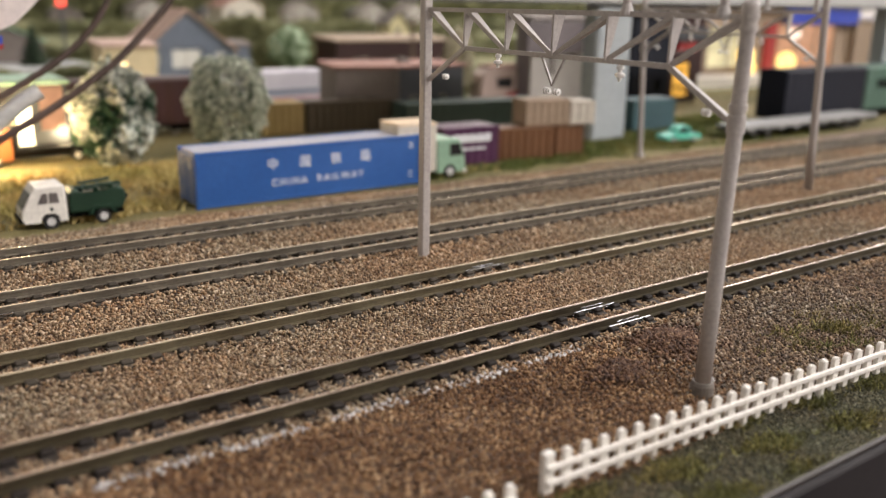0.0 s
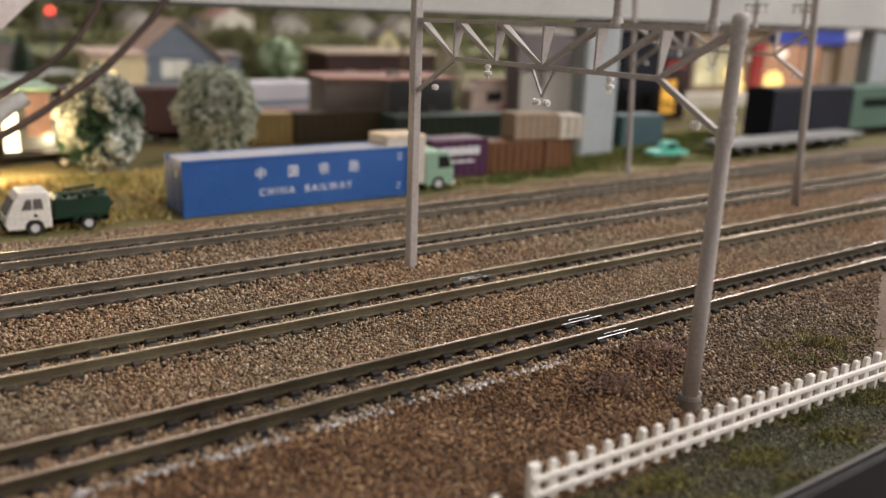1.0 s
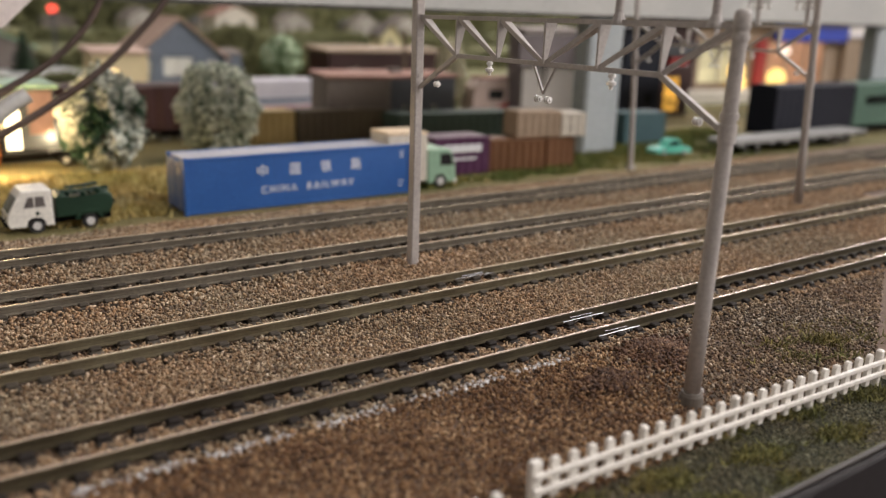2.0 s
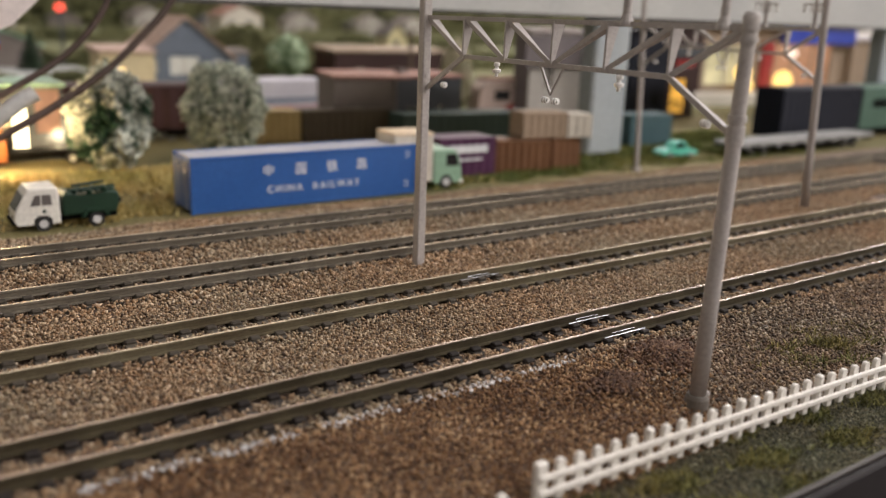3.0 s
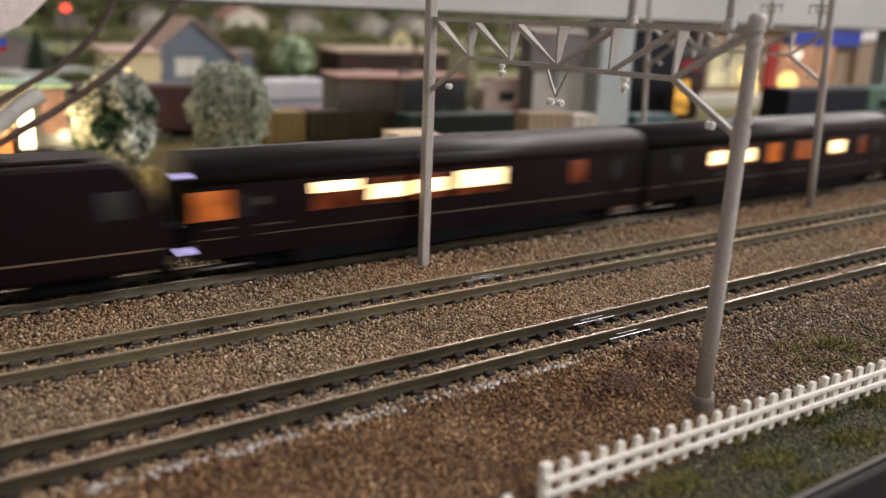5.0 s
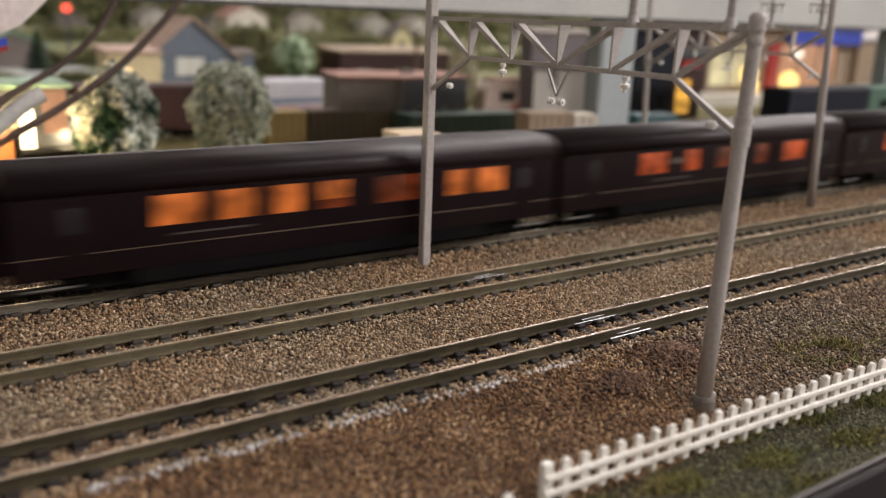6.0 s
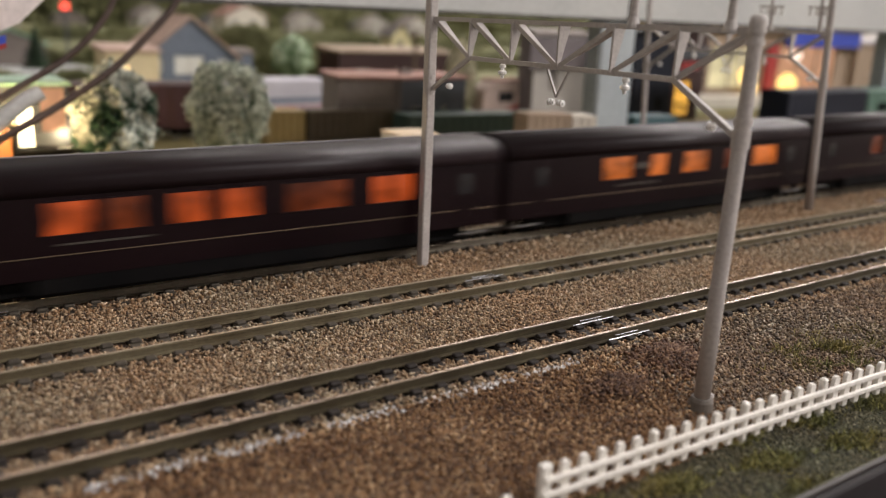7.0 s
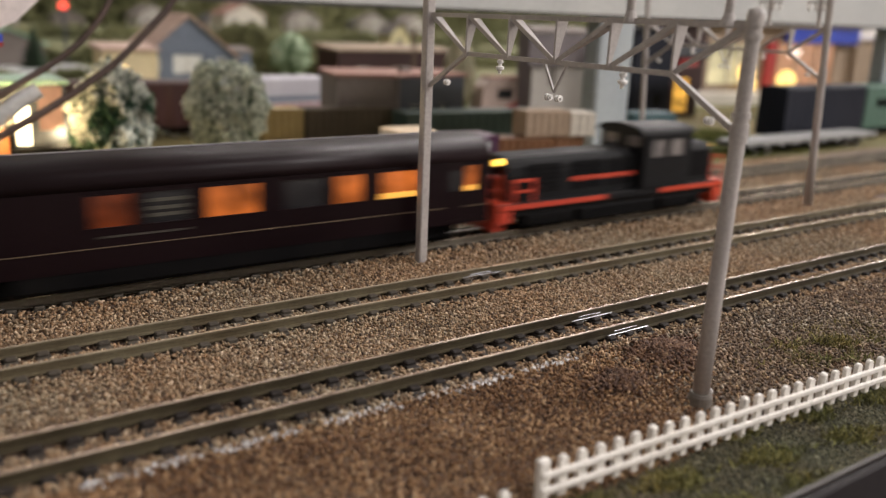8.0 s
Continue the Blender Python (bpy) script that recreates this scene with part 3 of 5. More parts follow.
n = 850
wx = rng.uniform(18, 101, n)
pw = np.column_stack([wx, 100.6 + rng.normal(0, 0.5, n), np.full(n, -2.45) + rng.uniform(-.1, .35, n)])
dens = (np.sin(wx * 0.35) + np.sin(wx * 0.83 + 1) > -1.2)
v, f = grains(rng, pw[dens], rng.uniform(.22, .46, int(dens.sum())))
tagged(new("pale_stones", cloud_mesh("pale_stones", v, f, WHITE_STONE)), "whitish glued stones along the first rail", "gravel", kind="stuff")

# grass
n = 42000
gx, gy = rng.uniform(15, 430, n), rng.uniform(240, 330, n)
bare = np.sin(gx * .07) * np.sin(gy * .11 + gx * .03) + rng.uniform(-.5, .5, n) > -0.45
edge = gy > np.where((gx > 80) & (gx < 170), 262, 252) + 3 * np.sin(gx * .2)
k = bare & edge
c = np.column_stack([gx, gy, height_at(gy)])[k]
dry = c[:, 0] + rng.normal(0, 25, len(c)) < 165
v, f = blades(rng, c[dry], rng.uniform(1.2, 3.4, int(dry.sum())), 0.8, 0.35)
tagged(new("dry_grass", cloud_mesh("dry_grass", v, f, GRASS_DRY)), "straw-yellow static grass round the container", "grass", kind="stuff")
v, f = blades(rng, c[~dry], rng.uniform(1.0, 2.6, int((~dry).sum())), 0.8, 0.35)
tagged(new("green_grass", cloud_mesh("green_grass", v, f, GRASS_GREEN)), "olive static grass beside the rear track", "grass", kind="stuff")
n = 26000
gx, gy = rng.uniform(55, 190, n), rng.uniform(57.2, 73, n)
clump = np.sin(gx * .35 + 2) + np.sin(gy * .8 + gx * .12) + rng.uniform(-.7, .7, n)
hi = clump > 0.55
c = np.column_stack([gx, gy, height_at(gy)])
v, f = blades(rng, c[hi], rng.uniform(.4, 1.3, int(hi.sum())), 0.9, 0.16)
tagged(new("moss_tufts", cloud_mesh("moss_tufts", v, f, MOSS_GREEN)), "green moss tufts below the picket fence", "grass", kind="stuff")
v, f = grains(rng, c[~hi], rng.uniform(.15, .4, int((~hi).sum())))
tagged(new("edge_grit", cloud_mesh("edge_grit", v, f, DARK_GRIT)), "dark grit along the layout edge", "gravel", kind="stuff")
n = 2600
c = np.column_stack([rng.normal(152, 9, n), rng.normal(82.5, 3.2, n), np.zeros(n)])
c = c[np.sin(c[:, 0] * .5) + np.sin(c[:, 1] * .9 + c[:, 0] * .3) + rng.uniform(-.6, .6, n) > 0.1]
n = len(c)
c[:, 2] = height_at(c[:, 1]) + .5
v, f = blades(rng, c, rng.uniform(.6, 1.5, n), 0.9, 0.16)
tagged(new("moss_tufts", cloud_mesh("moss_tufts_b", v, f, MOSS_GREEN)), "green moss tufts on the gravel slope", "grass", kind="stuff")


# ---- picket fence ----
def picket_fence(x0, count, y, z, pitch=3.28):
    t = thing("picket_fence", x0, y, z, -2.4, "white plastic model picket fence on the mossy edge", "fence", "picket fences")
    first = None
    for i in range(count):
        x = i * pitch
        if i % 6 == 0:
            w = 0.95 if i == 0 else 0.62
            bm = boxes((x - w, x + w, -.6, .6, -1.5, 6.15), bevel=0.25)
            part("post", bm, FENCE_WHITE, t)
        elif first is None:
            bm = bmesh.new()
            prism(bm, [(-.6, -.15), (.6, -.15), (.72, 1.5), (.72, 5.5), (.42, 5.9), (-.42, 5.9), (-.72, 5.5), (-.72, 1.5)], "y", -.45, .35, 0.12)
            first = part("picket", bm, FENCE_WHITE, t)
            first.location.x = x * MM
        else:
            share(first, t, x)
    for z0 in (1.25, 3.5):
        part("fence_rail", boxes((-.6, (count - 1) * pitch + .6, -.95, -.35, z0, z0 + .95), bevel=0.15), FENCE_WHITE, t)


picket_fence(68.4, 30, 72.3, -5.35)
picket_fence(60.0 - 17 * 3.28, 18, 72.1, -5.8)


# ---- catenary gantries ----
def insulator(bm, x, y, z, up=True):
    s = 1 if up else -1
    lathe(bm, x, y, [(z, .25), (z + .25 * s, .55), (z + .6 * s, .55), (z + .8 * s, .3), (z + 1.1 * s, .35), (z + 1.3 * s, .75), (z + 1.7 * s, .7), (z + 1.9 * s, .3), (z + 2.4 * s, .25)], 12)
    return bm


def side_insulator(bm, x, y, z, dy):
    a = Vector((x, y, z))
    for d0, d1, r in ((0, .3, .3), (.3, .65, .62), (.65, .95, .35), (.95, 1.4, .66), (1.4, 1.7, .28)):
        rod(bm, a + Vector((0, dy * d0, 0)), a + Vector((0, dy * d1, 0)), r, seg=12)
    return bm


def web_plate(a, b, c, th):
    """A thin three-cornered plate."""
    bm = bmesh.new()
    a, b, c = Vector(a), Vector(b), Vector(c)
    n = (b - a).cross(c - a).normalized() * th / 2
    lo, hi = [[bm.verts.new(p + s * n) for p in (a, b, c)] for s in (-1, 1)]
    bm.faces.new(lo[::-1])
    bm.faces.new(hi)
    for i in range(3):
        bm.faces.new((lo[i], lo[(i + 1) % 3], hi[(i + 1) % 3], hi[i]))
    return bm


def gantry(x, y, capped=True, group="catenary gantries", rz=0.0, tilt=0.0, lean=0.0):
    """tilt: degrees by which the whole gantry leans along the tracks; lean: how far the front mast alone leans at the top."""
    t = thing("catenary_gantry", x, y, -3, 0, "grey plastic catenary gantry spanning two model tracks", "gantry", group)
    t.matrix_basis = pose(x * MM, y * MM, -3 * MM, 0, tilt, rz)
    S = 83.4

    def off(yy, z):
        """Shift along the track that the leaning front mast gives to what hangs on it."""
        return lean * z / 58 * (1 - yy / S)

    def top(yy):
        return 58.6 - .4 * yy / S

    def leaning(bm):
        for v in bm.verts:
            v.co.x += off(v.co.y, v.co.z)
        return bm

    # front pole: round, capped; rear pole: slimmer square section that runs on above the truss
    part("mast", leaning(lathe(bmesh.new(), 0, 0, [(-1, 1.36), (20, 1.25), (43, 1.16), (58.0, 1.10), (59.4, 1.3), (60.3, 1.26), (60.9, 1.0), (61.1, .5)], 20)), MAST_GREY, t, smooth=True)
    if not capped:
        part("mast_extension", leaning(rod(bmesh.new(), (0, 0, 58), (0, 0, 86), 1.12, 1.05, 18)), MAST_GREY, t, smooth=False)
    # This foot is darker and browner than the mast.
    part("foot", lathe(bmesh.new(), 0, 0, [(-2.4, 1.95), (0.0, 1.95), (0.6, 1.7)], 20), FOOT_GREY, t)
    part("foot_bolt", lathe(bmesh.new(), 1.75, -.4, [(.2, .55), (.7, .5), (.95, .2)], 10), MAST_GREY, t, "pale grey bolt on the mast foot")
    bm = bmesh.new()
    hw = 1.1 if capped else .85
    box(bm, -hw, hw, S - hw, S + hw, -1, 84, .25)
    part("mast", bm, MAST_GREY, t)
    part("foot", boxes((-1.5, 1.5, S - 1.5, S + 1.5, -1.5, .2), bevel=.3), MAST_GREY, t)
    for yy, r in ((0, 1.40), (S, 1.3)):
        bm = bmesh.new()
        lathe(bm, 0, yy, [(41.4, r), (44.2, r)], 18)
        lathe(bm, 0, yy, [(44.9, r), (45.9, r)], 18)
        part("collar", leaning(bm), MAST_GREY, t)
        bm = lathe(bmesh.new(), 0, yy, [(56.6, r), (57.4, r)], 18)
        lathe(bm, 0, yy, [(58.4, r), (58.9, r)], 18)
        part("collar", leaning(bm), MAST_GREY, t)
    zb = 50.5
    ys = (14.0, 28.0, 41.6, 55.2, 68.8)
    panels = [(1, 14.0), (14.0, 28.0), (28.0, 41.6), (55.2, 41.6), (68.8, 55.2), (S - 1, 68.8)]
    part("top_chord", leaning(beam(bmesh.new(), (0, 1, top(1)), (0, S - 1, top(S)), .9, .42)), MAST_GREY, t)
    part("bottom_chord", leaning(beam(bmesh.new(), (0, 13.6, zb), (0, 69.2, zb), .9, .40)), MAST_GREY, t)
    for yy in ys:
        part("upright", leaning(boxes((-.45, .45, yy - .24, yy + .24, zb, top(yy)), bevel=.08)), MAST_GREY, t)
    for a, b in panels:
        part("diagonal", leaning(beam(bmesh.new(), (0, a, top(a)), (0, b, zb), .9, .36)), MAST_GREY, t)
    # the truss is three-sided: webs lean back from the bottom chord to a second top chord
    part("top_chord", leaning(beam(bmesh.new(), (2.5, 1, top(1)), (2.5, S - 1, top(S)), .5, .4)), MAST_GREY, t)
    for a, b in [(yy, yy) for yy in ys] + panels:
        part("web", leaning(web_plate((.3, b, zb), (.3, a, top(a) - .2), (2.5, a, top(a) - .2), .3)), MAST_GREY, t)
    part("brace", leaning(beam(bmesh.new(), (0, 0.8, 43.0), (0, 14.0, zb), .9, .9)), MAST_GREY, t)
    part("brace", leaning(beam(bmesh.new(), (0, S - .6, 42.4), (0, 68.8, zb), .8, .8)), MAST_GREY, t)
    for a in (38.0, 44.6):
        part("drop_arm", leaning(beam(bmesh.new(), (0, a, zb), (0, 41.2, 45.0), .42, .42)), MAST_GREY, t)
    for yy in (24.4, 57.6):
        bm = insulator(bmesh.new(), 0, yy, 50.1, False)
        bmesh.ops.scale(bm, vec=(1.2, 1.2, 1.2), verts=bm.verts, space=Matrix.Translation((0, -yy, -50.1)))
        part("insulator", leaning(bm), INSULATOR, t, "white glossy insulator", smooth=False)
    for yy, d in ((41.2, 1), (41.2, -1), (7.0, -1), (77.0, -1)):
        part("insulator", leaning(side_insulator(bmesh.new(), 0, yy + d * .5, 44.0, d)), INSULATOR, t, "white glossy insulator")
    for yy in (4.5, 24.2):
        part("feeder_post", lathe(bmesh.new(), 1.2, yy, [(58.2, 1.3), (58.8, 1.2), (60.2, .7), (70, .5)], 12), MAST_GREY, t)
        part("feeder_arm", beam(bmesh.new(), (1.2, yy - 5, 66.5), (1.2, yy + 5, 66.5), .55, .55), MAST_GREY, t)
        for d in (-4.2, -1.5, 1.5, 4.2):
            part("insulator", insulator(bmesh.new(), 1.2, yy + d, 66.1, False), INSULATOR, t, "white glossy insulator")


gantry(109.2, 79.8, lean=1.45)
gantry(261.3, 158.4, False, rz=-5.9, tilt=-3.6)


# ---- blue container ----
def lettering(text, size, parent, x, y, z, material, name="lettering"):
    cu = bpy.data.curves.new(name, "FONT")
    cu.body, cu.size, cu.extrude, cu.space_character, cu.offset = text, size * MM, 0.04 * MM, 1.36, 0.03 * MM
    cu.align_x = "CENTER"
    tmp = bpy.data.objects.new(name, cu)
    me = bpy.data.meshes.new_from_object(tmp)
    bpy.data.objects.remove(tmp)
    me.materials.append(material)
    ob = new(name, me)
    ob.parent = parent
    ob.matrix_basis = pose(x * MM, y * MM, z * MM, 90)
    return ob


def blue_container(x, y, z, rz):
    t = thing("shipping_container", x, y, z, rz, "long blue shipping container with white lettering and grey roof", "container")
    L, W, H = 81.2, 16.0, 17.6
    bm = boxes((.6, L - .6, .25, W - .25, .9, H - .6))
    part("body", bm, BLUE, t)
    # Roof panel is paler and greyer than the blue sides.
    part("roof_panel", boxes((.7, L - .7, .7, W - .7, H - .6, H - .15), bevel=.15), BLUE_ROOF, t, "pale grey-blue roof panel")
    for xx in (0, L - 1.1):
        for yy in (0, W - 1.1):
            part("corner_post", boxes((xx, xx + 1.1, yy, yy + 1.1, .5, H - .1), bevel=.12), BLUE, t)
            for zz in (0, H - 1.0):
                part("corner_casting", boxes((xx - .1, xx + 1.3, yy - .1, yy + 1.3, zz, zz + 1.1), bevel=.15), BLUE, t)
    for yy in (0, W - .7):
        part("top_rail", boxes((1.1, L - 1.1, yy, yy + .7, H - 1.0, H), bevel=.12), BLUE, t)
        part("bottom_rail", boxes((1.1, L - 1.1, yy, yy + .7, .2, 1.1), bevel=.12), BLUE, t)
    for k in range(2):
        y0 = 1.3 + k * 6.8
        d = part("door", boxes((-.12, .5, y0, y0 + 6.5, 1.2, H - 1.1), bevel=.08), BLUE, t)
        for q in (1.6, 4.6):
            part("lock_bar", rod(bmesh.new(), (-.3, y0 + q, 1.4), (-.3, y0 + q, H - 1.4), .14), STEEL, d)
    lettering("CHINA  RAILWAY", 3.25, t, 41.5, .2, 4.9, WHITE_INK)
    for i, sign in enumerate("中国铁路"):
        lettering(sign, 4.1, t, 25.3 + i * 11.3, .2, 10.6, WHITE_INK)
    bm = bmesh.new()
    for zz in (13.2, 14.1, 15.0):
        box(bm, 76.8, 78.2, .13, .27, zz, zz + .35)
    for zz in (3.0, 4.4):
        box(bm, 76.6, 77.8, .13, .27, zz, zz + .5)
    part("small_print", bm, WHITE_INK, t)
    bm = bmesh.new()
    for k in range(2):
        box(bm, -.22, -.1, 3.0, 6.6, 13.4 - k * .9, 13.9 - k * .9)
    part("small_print", bm, WHITE_INK, t)


blue_container(83.6, 249.8, -6.1, -0.25)


# ---- plain containers, sheds ----
def ribbed(l, w, n, d):
    """An outline in plan with n shallow ribs along both long sides."""
    near, far = [], []
    for i in range(n):
        a, s = .3 + i * (l - .6) / n, (l - .6) / n
        near += [(a, d), (a + s * .15, 0), (a + s * .5, 0), (a + s * .65, d)]
        far += [(a, w - d), (a + s * .15, w), (a + s * .5, w), (a + s * .65, w - d)]
    return near + [(l - .25, d)] + [(l - .25, w - d)] + far[::-1]


def small_container(name, x, y, z, l, w, h, material, label, rz=0, ribs=8, stripe=None, door_mat=None):
    t = thing(name, x, y, z, rz, label, "container", "stacked containers")
    bm = prism(bmesh.new(), ribbed(l, w, ribs, .22), "z", .5, h - .3)
    part("body", bm, material, t)
    part("roof_panel", boxes((.1, l - .1, .1, w - .1, h - .35, h), bevel=.1), material, t)
    for xx in (0, l - .9):
        for yy in (0, w - .9):
            part("corner_post", boxes((xx, xx + .9, yy, yy + .9, 0, h), bevel=.1), material, t)
    for k in range(2):
        part("door", boxes((l - .2, l + .12, .9 + k * (w - 1.8) / 2, .9 + (k + 1) * (w - 1.8) / 2 - .2, .8, h - .9), bevel=.06), door_mat or material, t)
    if stripe:
        bm = boxes((l * .15, l * .85, -.12, .05, h * .62, h * .82), (l * .2, l * .75, -.12, .05, h * .42, h * .48))
        part("band", bm, stripe, t, "white printed bands")
    return t


small_container("freight_container", 188, 268, -6.1, 26, 15, 15.5, PURPLE, "dark purple freight container with white bands on the grass", -4, 7, WHITE_INK)
small_container("freight_container", 211, 271, -6.1, 31, 14, 13.2, BROWN, "rusty brown freight container on the grass", -16, 9)
small_container("freight_container", 245, 266, -6.1, 14, 13, 13.2, BROWN, "short rusty brown freight container", -8, 4)
# One container in two pieces: tan left part, brighter white right part.
small_container("freight_container", 230, 269, 7.1, 21, 13, 11.0, TAN, "worn tan left part of a freight container stacked on brown ones", -13, 6)
small_container("freight_container", 251, 264.5, 7.1, 11.5, 12, 10.2, OLD_WHITE, "white right part of a freight container stacked on brown ones", -16, 3)
small_container("freight_container", 222, 348, -6.1, 80, 17, 14.5, DEEP_GREEN, "dark green freight container beside a shed", -6, 16)
# Two boxes stand in for one low wall, its fading light in their colours.
small_container("freight_container", 161, 375, -6.1, 19, 15, 15.2, OCHRE, "ochre yellow box for the bright end of a low wooden wall", -4, 5)
small_container("freight_container", 181, 372.5, -6.1, 49, 13, 15.0, UMBER, "dark umber box for the dim end of a low wooden wall", -4, 12)
small_container("freight_container", 326, 298, -6.1, 29, 14, 16.5, TEAL, "dull teal container beside the viaduct pier", -4, 7)


def wall_with_openings(bm, x0, x1, y0, y1, z0, z1, holes):
    """A wall along x, holes as (a, b, c, d) in x and z; built of the pieces that stay round them."""
    xs = sorted({x0, x1, *(h[0] for h in holes), *(h[1] for h in holes)})
    zs = sorted({z0, z1, *(h[2] for h in holes), *(h[3] for h in holes)})
    for a, b in zip(xs, xs[1:]):
        for c, d in zip(zs, zs[1:]):
            if not any(h[0] <= a and b <= h[1] and h[2] <= c and d <= h[3] for h in holes):
                box(bm, a, b, y0, y1, c, d)
    bmesh.ops.remove_doubles(bm, verts=bm.verts, dist=1e-4)


def window_part(parent, a, b, y, c, d, glass, frame_mat):
    w = part("window", boxes((a, b, y, y + .3, c, d)), glass, parent)
    bm = boxes((a - .4, b + .4, y - .8, y - .2, d, d + .6), (a - .4, b + .4, y - .9, y - .2, c - .6, c), (a - .4, a, y - .8, y - .2, c, d), (b, b + .4, y - .8, y - .2, c, d),
               ((a + b) / 2 - .2, (a + b) / 2 + .2, y - .6, y - .1, c, d))
    part("frame", bm, frame_mat, w)
    return w


def gable_house(name, x, y, z, rz, w, dp, eave, ridge, wall_mat, roof_mat, holes, label, glass=PALE_GLASS, frame_mat=OLD_WHITE, side_mat=None):
    """A house with its gable to the front."""
    t = thing(name, x, y, z, rz, label, "house")
    bm = bmesh.new()
    wall_with_openings(bm, 0, w, 0, 1.5, 0, eave, holes)
    part("wall", bm, wall_mat, t)
    part("gable", prism(bmesh.new(), [(0, eave), (w, eave), (w / 2, ridge)], "y", 0, 1.5), wall_mat, t)
    part("wall", prism(bmesh.new(), [(0, 0), (w, 0), (w, eave), (w / 2, ridge), (0, eave)], "y", dp - 1.5, dp), wall_mat, t)
    for xx in (0, w - 1.5):
        part("wall", boxes((xx, xx + 1.5, 1.5, dp - 1.5, 0, eave)), side_mat or wall_mat, t)
    for sgn in (-1, 1):
        bm = bmesh.new()
        xo = -3 if sgn < 0 else w + 3
        slope = (ridge - eave) / (w / 2)
        zo = eave - 3 * slope
        steps = []
        for k in range(10):
            xa, za = xo + (w / 2 - xo) * k / 9, zo + (ridge - zo) * k / 9
            steps += [(xa, za + 1.1), (xa, za + 1.7)] if k < 9 else [(xa, za + 1.6)]
        prism(bm, [(w / 2, ridge), (xo, zo)] + steps, "y", -3, dp + 3)
        part("roof", bm, roof_mat, t)
    for h in holes:
        window_part(t, h[0], h[1], .9, h[2], h[3], glass, frame_mat)
    return t


def shed(name, x, y, z, rz, w, dp, h, wall_mat, roof_mat, holes, label, glass=DARK_GLASS, frame_mat=OLD_WHITE, side_mat=None, category="shed", rise=2.5):
    """A low building with an almost flat roof."""
    t = thing(name, x, y, z, rz, label, category)
    bm = bmesh.new()
    wall_with_openings(bm, 0, w, 0, 1.2, 0, h, holes)
    part("wall", bm, wall_mat, t)
    for b in ((0, 1.2, 1.2, dp, 0, h), (w - 1.2, w, 1.2, dp, 0, h)):
        part("wall", boxes(b), side_mat or wall_mat, t)
    part("wall", boxes((1.2, w - 1.2, dp - 1.2, dp, 0, h)), wall_mat, t)
    bm = bmesh.new()
    prism(bm, [(-2, h), (dp + 2, h + .01), (dp + 2, h + 1.4 + rise), (-2, h + 1.4)], "x", -2, w + 2)
    part("roof", bm, roof_mat, t)
    for i, hh in enumerate(holes):
        window_part(t, hh[0], hh[1], .8, hh[2], hh[3], glass, frame_mat)
    return t


gable_house("gable_house", 176, 620, -6.1, -3, 65, 70, 26, 53, SLATE_BLUE, TILE_PINK, [(20, 41, 13, 27), (4, 11, 15, 24), (51, 59, 15, 24)],
            "slate-blue model house with pinkish tiled roof", CURTAIN, OLD_WHITE, CREAM_WALL)
shed("garden_shed", 243, 640, -6.1, -3, 20, 20, 27, SLATE_BLUE, GREY_PANEL, [(6, 14, 8, 18)], "small grey shed beside the blue house")
shed("cream_annex", 142, 590, -6.1, -3, 34, 40, 30, CREAM_WALL, TILE_PINK, [(8, 14, 8, 20)], "cream annex lit warmly, beside the blue house", LIT_YELLOW)


def workshop():
    """A flat-roofed building that turns a corner to the tracks."""
    t = thing("workshop", 0, 0, -6.1, 0, "grey brown workshop with faded red flat roof and white window frames", "building")
    a, c, e, f, g = (203, 384), (231, 371), (276, 376), (281, 412), (214, 424)

    def wall(p, q, mat_, holes=()):
        d = Vector((q[0] - p[0], q[1] - p[1]))
        bm = bmesh.new()
        wall_with_openings(bm, 0, d.length, 0, 1.2, 0, 29.6, list(holes))
        w = part("wall", bm, mat_, t)
        w.matrix_basis = pose(p[0] * MM, p[1] * MM, 0, 0, 0, math.degrees(math.atan2(d.y, d.x)))
        for h in holes:
            window_part(w, h[0], h[1], .8, h[2], h[3], DARK_GLASS, OLD_WHITE)

    wall(a, c, GREY_PANEL, [(10.5, 13.5, 12.2, 14.6)])
    wall(c, e, DARK_PANEL, [(8, 13, 10, 15), (15, 20, 10, 15), (29, 33, 10, 15)])
    for p, q in ((e, f), (f, g), (g, a)):
        wall(p, q, GREY_PANEL)
    part("corner_post", boxes((c[0] - .7, c[0] + .7, c[1] - .7, c[1] + .7, 0, 29.6), bevel=.2), GREY_PANEL, t)
    mid = Vector((sum(p[0] for p in (a, c, e, f, g)) / 5, sum(p[1] for p in (a, c, e, f, g)) / 5))
    rim = [mid + (Vector(p) - mid) * 1.05 for p in (a, c, e, f, g)]
    part("roof", prism(bmesh.new(), [(p.x, p.y) for p in rim], "z", 29.6, 30.9), ROOF_RED, t)
    part("roof_vent", boxes((246, 252, 392, 397, 30.8, 33), bevel=.3), GREY_PANEL, t)


workshop()


def camper(x, y, z, rz):
    t = thing("camper_van", x, y, z, rz, "faded pink and white camper van behind the containers", "van")
    part("body", prism(bmesh.new(), [(0, 3), (44, 3), (45.5, 8), (44, 21), (41, 24), (6, 24), (1, 19), (0, 12)], "y", 0, 15, .8), FADED_PINK, t)
    part("roof", boxes((6, 42, .4, 14.6, 23.6, 25.6), bevel=.7), ROOF_RED, t, "faded pink roof")
    part("side_window", boxes((11, 22, -.2, .1, 12, 18), bevel=.1), DARK_GLASS, t)
    part("side_stripe", prism(bmesh.new(), [(14, 6), (40, 8), (42, 13.5), (28, 11.5)], "y", -.15, .1), CRIMSON, t, "red slanting stripe")
